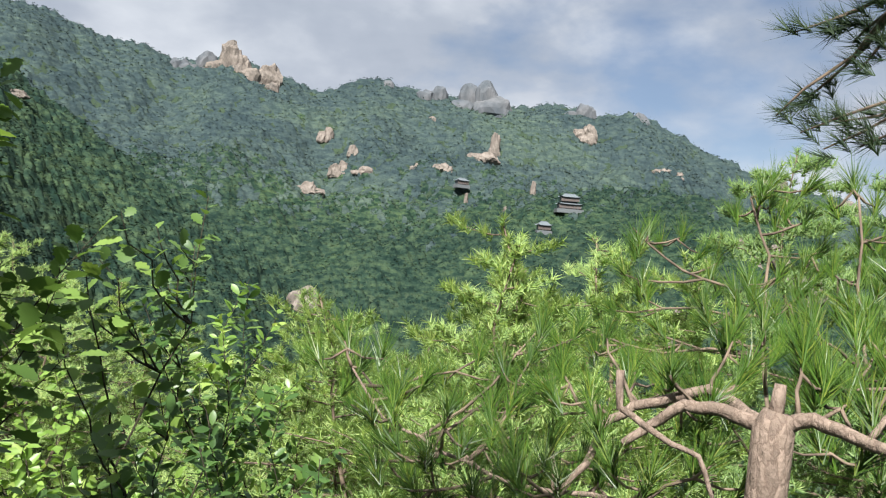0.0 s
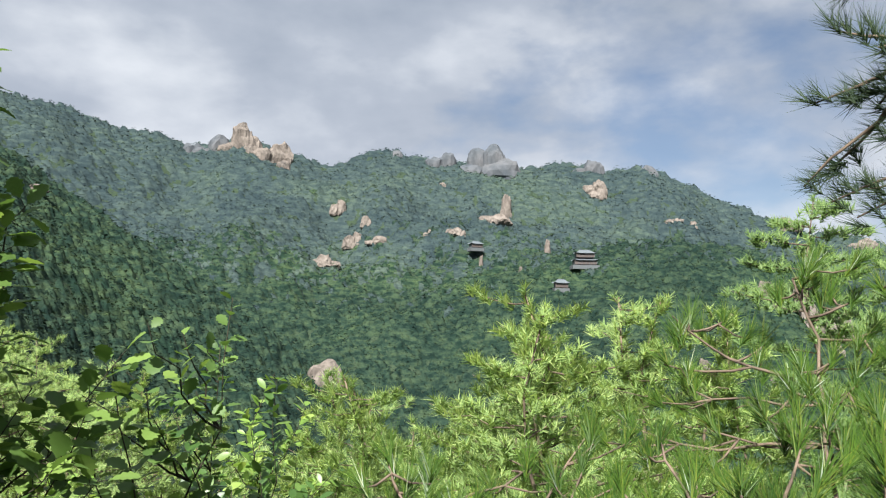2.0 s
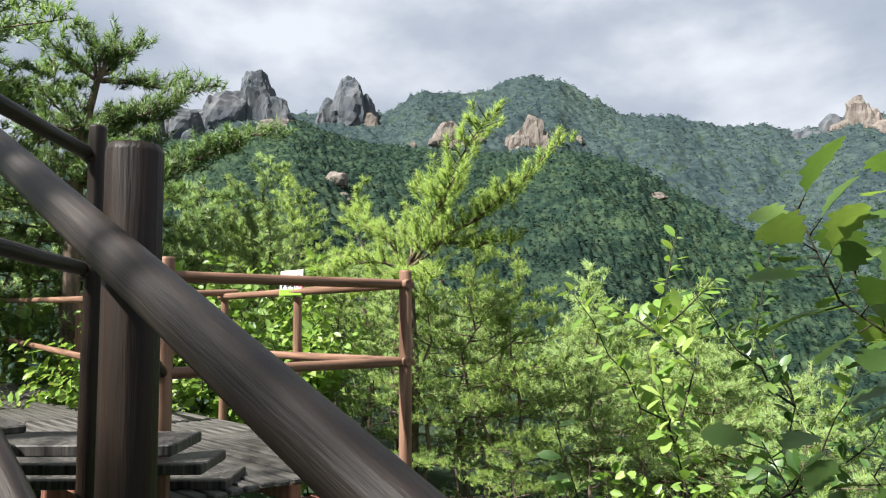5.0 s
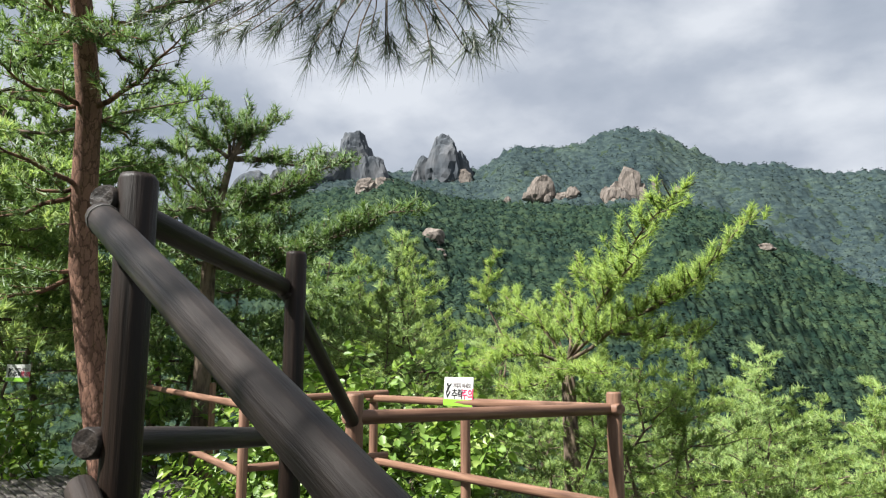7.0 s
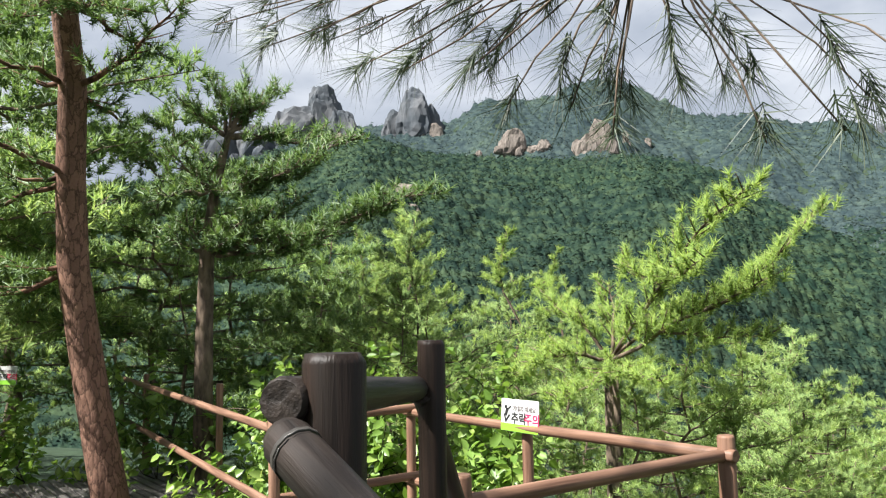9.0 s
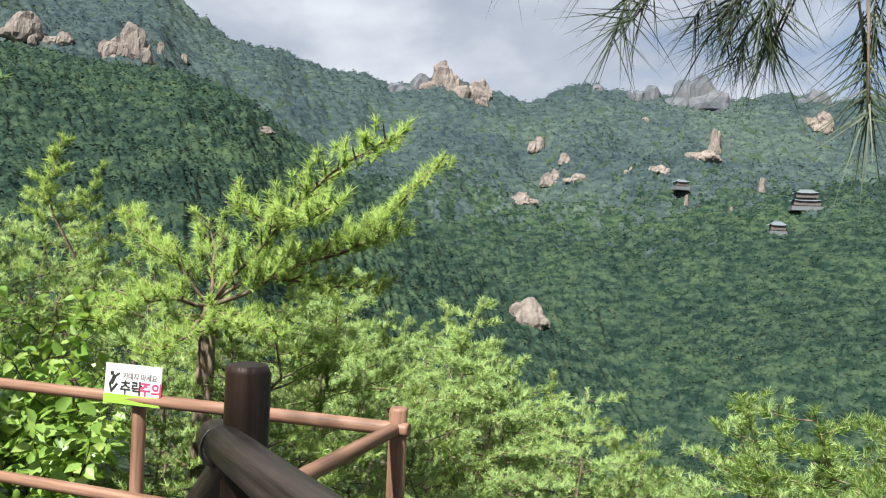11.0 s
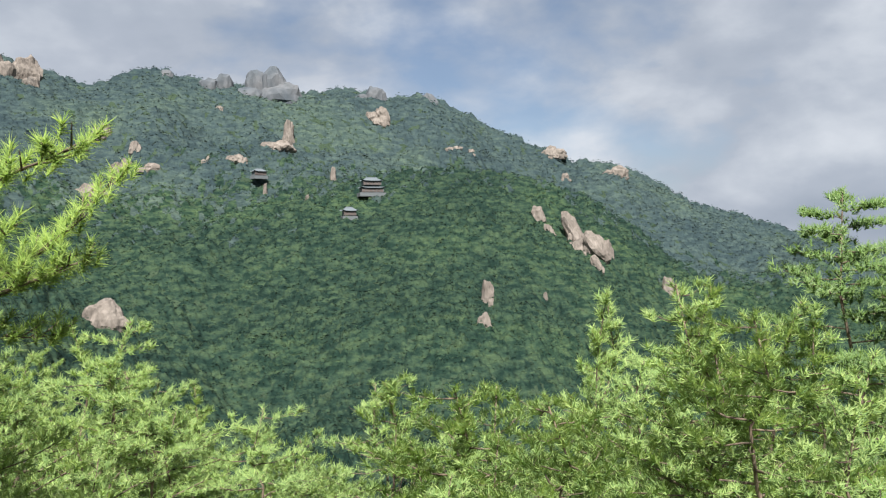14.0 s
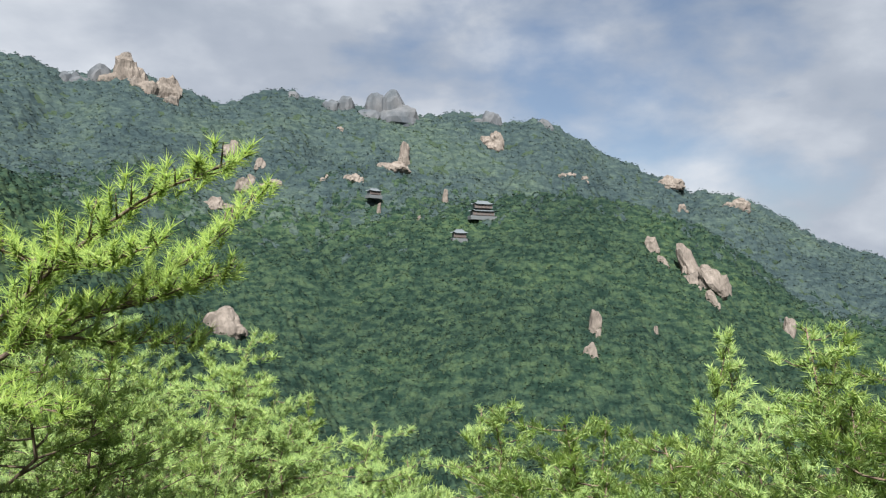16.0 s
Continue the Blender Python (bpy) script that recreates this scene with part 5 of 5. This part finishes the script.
SPRAYS = (
    (-0.18, 1.49, -0.18),
    (-0.14, 1.48, -0.23),
    (-0.11, 1.68, -0.30),
    (-0.01, 1.49, -0.25),
    (0.03, 1.28, -0.27),
    (0.10, 1.69, -0.22),
    (0.15, 1.37, -0.26),
    (0.23, 1.68, -0.14),
    (0.23, 1.37, -0.19),
    (0.35, 1.56, -0.14),
    (0.37, 1.19, -0.16),
    (0.50, 1.94, -0.06),
    (0.51, 1.30, -0.10),
    (0.56, 1.61, -0.08),
    (0.52, 1.08, -0.10),
    (0.70, 1.44, -0.07),
    (0.67, 1.22, -0.08),
    (0.79, 1.27, 0.04),
    (0.61, 1.02, -0.12),
    (0.76, 1.84, 0.19),
    (0.86, 1.80, 0.15),
    (0.79, 1.83, 0.23),
    (0.52, 1.93, 0.10),
    (0.46, 1.95, -0.01),
    (0.89, 1.67, 0.22),
    (0.92, 1.66, 0.11),
    (1.02, 1.72, 0.14),
    (0.50, 1.73, -0.14),
    (0.26, 1.26, -0.21),
    (0.13, 1.16, -0.30),
    (-0.00, 1.26, -0.34),
    (-0.11, 1.45, -0.40),
    (0.49, 1.20, -0.16),
    (0.57, 1.04, -0.16),
    (0.45, 1.19, -0.29),
    (0.87, 1.69, 0.03),
    (0.75, 1.18, -0.06),
    (0.78, 1.74, 0.02),
    (0.72, 1.98, 0.04),
    (0.63, 2.00, 0.10),
    (0.90, 1.79, 0.08),
    (0.20, 1.58, -0.20),
    (0.33, 1.77, -0.14),
    (0.13, 1.58, -0.28),
    (0.06, 1.46, -0.37),
    (0.30, 1.32, -0.37),
    (0.33, 1.11, -0.31),
    (-0.07, 1.38, -0.29),
    (0.67, 1.31, -0.28),
    (0.65, 1.09, -0.29),
    (0.54, 1.38, -0.26),
    (0.70, 1.08, -0.17),
    (0.45, 1.31, -0.22),
    (0.38, 1.44, -0.19),
    (0.22, 1.35, -0.31),
    (0.63, 1.47, -0.09),
    (0.85, 1.47, -0.01),
    (0.68, 1.33, -0.14),
    (-0.18, 1.67, -0.34),
    (-0.03, 1.25, -0.39),
    (0.07, 1.15, -0.36),
    (0.19, 1.09, -0.32),
    (0.77, 1.63, -0.03),
    (0.65, 1.68, -0.04),
)
for q in SPRAYS:
    q = Vector(q)
    src = min(KNOTS, key=lambda p: (p - q).length + max(p.z - q.z, 0) * 3)
    w = bend(src, q, 0.06, rng, 4)
    br.add(w, [0.0038, 0.0034, 0.003, 0.0027, 0.0022], 5)
    d = (w[-1] - w[-2]).normalized()
    for k in range(3):
        o = Vector((rng.uniform(-1, 1), rng.uniform(-1, 1), rng.uniform(-0.9, 0.1))).normalized()
        tip = q if k == 0 else q + o * rng.uniform(0.06, 0.10)
        if k:
            br.add([w[-2], w[-2].lerp(tip, 0.5) - Vector((0, 0, 0.008)), tip], [0.003, 0.0026, 0.002], 4)
        at_.append(tip + Vector((0, 0, 0.015)))
        al_.append(d * 0.5 + Vector((0, 0, 1.0)) + o * (0.25 if k == 0 else 0.55))
piece("twig", br.mesh("twig", M_BARK), low, kind="stuff")
piece("needles", needle_mesh("needles", at_, al_, M_NEEDLE_NEAR, 84, 0.082, 0.0021, 0.62, 0.045, nrng), low, kind="stuff")

# the pine whose crown reaches in over the path
rng, nrng = random.Random(45), np.random.default_rng(45)
tall = thing("pine_tree", (0, 0, 0), "pine with dark drooping bough tips against the sky", "tree")
tb, br, at_, al_ = Tubes(), Tubes(), [], []
tk = [Vector(p) for p in ((2.6, 2.3, -2.6), (2.5, 2.3, -0.5), (2.3, 2.35, 1.0), (1.51, 2.10, 0.71), (1.32, 2.14, 0.93), (1.20, 2.08, 1.21))]
tb.add(tk, [0.07, 0.06, 0.045, 0.03, 0.022, 0.008], 8)
piece("trunk", tb.mesh("trunk", M_BARK), tall)
for q in ((1.00, 2.26, 0.75), (1.09, 2.21, 0.78), (1.17, 2.21, 0.63), (1.06, 2.31, 0.46), (1.12, 2.28, 0.41), (1.22, 2.17, 0.69), (1.35, 2.24, 0.57), (1.36, 2.11, 0.62), (1.29, 2.10, 0.78),
          (1.13, 2.15, 0.88), (1.03, 2.18, 0.94), (1.26, 2.18, 0.93), (0.99, 2.33, 0.51), (1.09, 2.38, 0.57), (1.21, 2.24, 0.42), (1.25, 2.19, 0.52), (1.34, 2.02, 0.50), (1.19, 2.29, 0.74), (1.33, 2.03, 0.89), (1.42, 2.03, 0.73), (1.18, 2.15, 0.80), (1.03, 2.13, 1.05), (1.14, 2.26, 0.49)):
    q = Vector(q)
    src = min(tk[3:], key=lambda p: (p - q).length)
    w = bend(src, q, 0.06, rng, 4)
    br.add(w, [0.009, 0.008, 0.006, 0.005, 0.003], 4)
    d = (w[-1] - w[-2]).normalized()
    for k in range(4):
        o = Vector((rng.uniform(-1, 1), rng.uniform(-1, 1), rng.uniform(-1, 1)))
        at_.append(w[-1].lerp(w[-2], 0.3 * k) + o * 0.03)
        al_.append(d * 0.7 + o * 0.4 + Vector((0, 0, 0.7)))
piece("branch", br.mesh("branch", M_BARK), tall, kind="stuff")
piece("crown", needle_mesh("crown", at_, al_, M_NEEDLE_BACKLIT, 44, 0.095, 0.0030, 0.75, 0.05, nrng), tall, kind="stuff")


# ---- broad-leaved saplings and shrubs ----
def leaf_arrays(at, way, up, size, broad):
    """Many folded leaves; at, way, up are arrays, size an array."""
    at, way = np.asarray(at, float), unit(np.asarray(way, float))
    side = unit(np.cross(way, up))
    nrm = np.cross(side, way)
    s = np.asarray(size, float)[:, None]
    cols = [at]
    for t, w, dz in ((0.45, 0, -0.05), (0.30, broad * 0.5, 0.06), (0.68, broad * 0.42, 0.05), (1.0, 0, -0.10), (0.68, -broad * 0.42, 0.05), (0.30, -broad * 0.5, 0.06)):
        cols.append(at + way * s * t + side * s * w + nrm * s * dz)
    v = np.stack(cols, 1).reshape(-1, 3)
    tri = np.array([(1, 0, 2), (1, 2, 3), (1, 3, 4), (1, 4, 5), (1, 5, 6), (1, 6, 0)])
    f = (np.arange(len(at))[:, None, None] * 7 + tri[None]).reshape(-1, 3)
    return v, f


def leaf_blade(broad, lobes, full=1.3, n=11):
    """One leaf along y from the origin: a folded blade with a scalloped rim; vertices and triangles."""
    v = [(0.0, i / n, -0.13 * (i / n) ** 2) for i in range(n + 1)]
    tri = []
    for sgn in (1, -1):
        rim = [0]
        for i in range(1, n):
            y = i / n
            w = broad * 0.5 * math.sin(math.pi * y ** full) ** 0.62 * (1.0 - (lobes if i % 2 else 0.0))
            rim.append(len(v))
            v.append((sgn * w, y + 0.35 * lobes * (0.5 if i % 2 else -0.2) * 0.3, 0.16 * w - 0.13 * y * y))
        rim.append(n)
        for i in range(n):
            for t in ((rim[i], rim[i + 1], i + 1), (rim[i], i + 1, i)):
                if len(set(t)) == 3:
                    tri.append(t if sgn > 0 else t[::-1])
    return np.array(v), np.array(tri)


def spread_leaves(blade, at, way, up, size):
    """Copies of one blade at many places, as one set of vertices and triangles."""
    bv, bt = blade
    way = unit(np.asarray(way, float))
    side = unit(np.cross(way, np.asarray(up, float)))
    nrm = np.cross(side, way)
    b = bv[None] * np.asarray(size, float)[:, None, None]
    v = np.asarray(at, float)[:, None] + b[..., 0:1] * side[:, None] + b[..., 1:2] * way[:, None] + b[..., 2:3] * nrm[:, None]
    f = (np.arange(len(at))[:, None, None] * len(bv) + bt[None]).reshape(-1, 3)
    return v.reshape(-1, 3), f


def shrub(name, label, base, ends, seed, size, mat, broad=0.75, gap=0.07, stem=0.016, single=False, droop=0.0, bunch=1, blade=None, level=0.0):
    """A stem and branches from base to the given ends, with leaves along them."""
    rng = random.Random(seed)
    t = thing(name, (0, 0, 0), label, "shrub" if not single else "sapling", "broad-leaved shrubs")
    tb, at, way, ups, sz = Tubes(), [], [], [], []
    base = Vector(base)
    ends = [Vector(q) for q in ends]
    main = bend(base, ends[0], -0.01, rng, 10)
    lines = [main]
    tb.add(main, [max(stem * (1 - 0.085 * i), 0.002) for i in range(11)], 7)
    for q in ends[1:]:
        j = min(range(1, 10), key=lambda k: abs((q - main[k]).length - (q.z - main[k].z) * 1.35) + (0 if main[k].z < q.z else 1))
        ln = bend(main[j], q, 0.05, rng, 6)
        tb.add(ln, [stem * 0.55 * (1 - 0.12 * i) for i in range(7)], 5)
        lines.append(ln)
    for ln in lines:
        n = len(ln) - 1
        total = sum((ln[i + 1] - ln[i]).length for i in range(n))
        s = total * (0.35 if ln is main else 0.2)
        k = 0
        while s <= total:
            f = min(s / total * n, n - 1e-4)
            i = int(f)
            p = ln[i].lerp(ln[i + 1], f - i)
            d = (ln[i + 1] - ln[i]).normalized()
            for b in range(bunch):
                a = k * 2.4 + b * 2.1 + rng.uniform(-0.5, 0.5)
                o1 = d.orthogonal().normalized()
                o2 = d.cross(o1)
                o = o1 * math.cos(a) + o2 * math.sin(a)
                w = (o + d * rng.uniform(0.3, 0.8) + Vector((0, 0, rng.uniform(-0.4, 0.3) - droop))).normalized()
                pet = p + w * size * (0.35 if single else 0.10)
                if single:
                    tb.add([p, pet], [0.0016, 0.0012], 3)
                at.append(tuple(pet))
                way.append(tuple(w))
                ups.append((rng.uniform(-1, 1) * (1 - level), rng.uniform(-1.1, 0.7) * (1 - level), 0.7 + 0.3 * level))
                sz.append(size * rng.uniform(0.65, 1.15) * (0.75 + 0.3 * s / total if single else 1.0 - 0.25 * s / total))
                k += 1
            s += gap * rng.uniform(0.6, 1.4)
    piece("stem", tb.mesh("stem", M_STEM), t)
    if single:
        # the leaves high on the stem singly, the rest as one mass
        order = sorted(range(len(at)), key=lambda i: -at[i][2])
        pick, rest = order[:300], order[300:]
        me = mesh_of("leaf", blade[0], blade[1], mat, True)
        v, f = spread_leaves(blade, [at[i] for i in rest], [way[i] for i in rest], [ups[i] for i in rest], [sz[i] for i in rest])
        piece("leaves", mesh_of("leaves", v, f, M_LEAF_MASS), t, kind="stuff")
        for p, w, u, s in ((at[i], way[i], ups[i], sz[i]) for i in pick):
            y = Vector(w)
            x = y.cross(Vector(u)).normalized()
            z = x.cross(y)
            m = Matrix((x, y, z)).transposed().to_4x4()
            piece("leaf", me, t, m=Matrix.Translation(p) @ m @ Matrix.Scale(s, 4))
    else:
        v, f = spread_leaves(blade, at, way, ups, sz) if blade else leaf_arrays(at, way, np.array(ups), sz, broad)
        piece("leaves", mesh_of("leaves", v, f, mat, bool(blade)), t, kind="stuff")
    return t


def leaf_mat_single():
    m = Mat("sapling_leaf")
    info = m.n("ShaderNodeObjectInfo")
    c = m.ramp(info.outputs["Random"], (0.0, (0.070, 0.130, 0.030)), (0.75, (0.122, 0.208, 0.047)), (1.0, (0.21, 0.31, 0.068)))
    c = m.mix(0.35, c, m.ramp(m.noise(6.0), (0.35, (0.6, 0.6, 0.5)), (0.65, (1, 1, 1))), "MULTIPLY")
    m.base(c, 0.5, 0.3)
    tr = m.n("ShaderNodeBsdfTranslucent")
    m.link(m.mix(0.5, c, (1.0, 0.95, 0.4), "MULTIPLY"), tr.inputs[0])
    mx = m.n("ShaderNodeMixShader")
    mx.inputs[0].default_value = 0.5
    m.link(m.b.outputs[0], mx.inputs[1])
    m.link(tr.outputs[0], mx.inputs[2])
    m.link(mx.outputs[0], m.out.inputs[0])
    return m.m


M_LEAF_ONE = leaf_mat_single()
M_LEAF_MASS = foliage_mat("sapling_leaves", ((0.0, (0.070, 0.130, 0.030)), (0.75, (0.122, 0.208, 0.047)), (1.0, (0.21, 0.31, 0.068))), 0.4, 0.5, 0.3)
LOBED, OVAL = leaf_blade(0.86, 0.30, 1.35, 9), leaf_blade(0.46, 0.0, 1.15, 5)
bx, by, _ = (-1.45, 1.73, -0.46)
rng = random.Random(63)
SAPLING = ((-1.32, 1.84, 0.78), (-1.39, 1.82, 0.73), (-1.29, 1.90, 0.68), (-1.39, 1.86, 0.63), (-1.31, 1.93, 0.55), (-1.46, 1.85, 0.52), (-1.29, 1.97, 0.43), (-1.29, 1.99, 0.34), (-1.52, 1.85, 0.35), (-1.62, 1.53, 0.29), (-1.77, 1.67, 0.18), (-1.27, 2.10, 0.39), (-1.07, 2.32, -0.02), (-1.43, 1.57, -0.11), (-1.64, 1.65, -0.19), (-1.24, 2.14, -0.11), (-1.28, 1.90, 0.18), (-1.73, 1.85, -0.01),
       (-1.92, 1.67, -0.13), (-1.10, 2.07, -0.28), (-1.30, 1.77, -0.20), (-1.70, 1.57, -0.32), (-1.55, 1.82, 0.40), (-1.37, 2.20, 0.05), (-1.99, 1.57, -0.28), (-1.60, 1.63, -0.42))
MORE = tuple((x + rng.uniform(-0.16, 0.16), y + rng.uniform(-0.16, 0.16), z - rng.uniform(0.02, 0.18)) for x, y, z in SAPLING[7:])
shrub("oak_sapling", "slender sapling with scalloped dark green leaves on the slope", (bx, by, ground_z(bx, by) - 0.05), SAPLING + MORE,
      61, 0.088, M_LEAF_ONE, 0.88, 0.0175, 0.0085, True, blade=LOBED, level=0.5)
lx, ly, _ = (-1.38, 2.76, -0.66)
shrub("oak_sapling", "leafy oak branch with broad green leaves beside the path", (lx, ly, ground_z(lx, ly) - 0.05),
      ((-1.04, 3.3, 0.18), (-1.15, 3.02, 0.03), (-1.26, 2.78, -0.11), (-1.09, 3.14, -0.04), (-1.21, 2.89, -0.27), (-1.39, 2.72, -0.19), (-1.09, 3.03, -0.20), (-1.12, 2.36, -0.07), (-1.15, 2.68, 0.07), (-1.16, 2.33, -0.29)), 62, 0.10, M_LEAF_MASS, 0.9, 0.040, 0.010, blade=LOBED, level=0.5)
SHRUBS = (
    ((-1.15, 4.55, -0.23), 0.11, 0.35),
    ((-1.25, 3.81, -0.04), 0.10, 0.30),
    ((-1.05, 4.17, -0.25), 0.11, 0.35),
    ((-0.93, 3.44, -0.59), 0.10, 0.40),
    ((-0.72, 3.67, -0.75), 0.10, 0.40),
    ((-1.15, 3.16, -0.60), 0.10, 0.40),
    ((-0.46, 3.25, -0.91), 0.09, 0.40),
    ((-1.20, 2.88, -0.77), 0.10, 0.40),
    ((-0.84, 2.79, -0.77), 0.09, 0.40),
    ((-2.80, 3.00, 0.40), 0.10, 0.35),
    ((-2.49, 3.17, 0.42), 0.09, 0.40),
    ((-3.35, 2.03, -0.57), 0.08, 0.40),
    ((-2.66, 2.03, -0.22), 0.09, 0.30),
)
for i, ((x, y, z), size, wide) in enumerate(SHRUBS):
    r = random.Random(70 + i)
    g = ground_z(x, y)
    h = min(z - g, 1.6)
    ends = [(x, y, z)] + [(x + r.uniform(-1, 1) * wide, y + r.uniform(-1, 1) * wide, z - r.uniform(0.05, 0.75) * h) for _ in range(9)]
    shrub("shrub", "upright shrub with glossy pointed green leaves on the slope", (x + 0.05, y, g - 0.05), ends, 80 + i, size, M_LEAF_LIGHT if i in (0, 9) else M_LEAF, 0.5, 0.033, 0.009, bunch=2, blade=OVAL, level=0.4)
LIGHT_SHRUBS = (
    ((-9.33, 3.88, 0.57), 0.17, 1.00),
    ((-8.57, 4.38, 0.42), 0.17, 0.90),
    ((-8.55, 5.14, 0.58), 0.15, 0.70),
    ((-9.60, 3.41, 0.40), 0.17, 1.00),
    ((-7.70, 4.73, -0.05), 0.15, 0.60),
    ((-8.69, 3.99, 0.02), 0.17, 0.80),
    ((-7.74, 4.67, 0.67), 0.15, 0.70),
    ((-8.75, 4.07, 0.79), 0.15, 0.90),
    ((-9.56, 3.61, 0.57), 0.15, 0.90),
    ((-13.40, 1.30, 0.35), 0.16, 0.70),
    ((-13.80, 2.19, 0.45), 0.16, 0.90),
    ((-12.21, 3.31, 0.67), 0.17, 1.00),
    ((-3.76, 4.86, -0.75), 0.12, 0.60),
    ((-3.13, 5.00, -0.95), 0.12, 0.60),
    ((-2.72, 5.41, -1.00), 0.12, 0.60),
    ((-3.96, 4.20, -0.85), 0.12, 0.50),
    ((-2.26, 4.84, -1.05), 0.12, 0.60),
)
for i, ((x, y, z), size, wide) in enumerate(LIGHT_SHRUBS):
    r = random.Random(170 + i)
    g = ground_z(x, y)
    ends = [(x, y, z)] + [(x + r.uniform(-1, 1) * wide, y + r.uniform(-1, 1) * wide, z - r.uniform(0.0, 1.5)) for _ in range(16)]
    shrub("shrub", "spreading shrub with pale green pointed leaves on the slope", (x, y, g - 0.05), ends, 180 + i, size, M_LEAF_LIGHT, 0.55, 0.042, 0.010, bunch=2, droop=0.4)
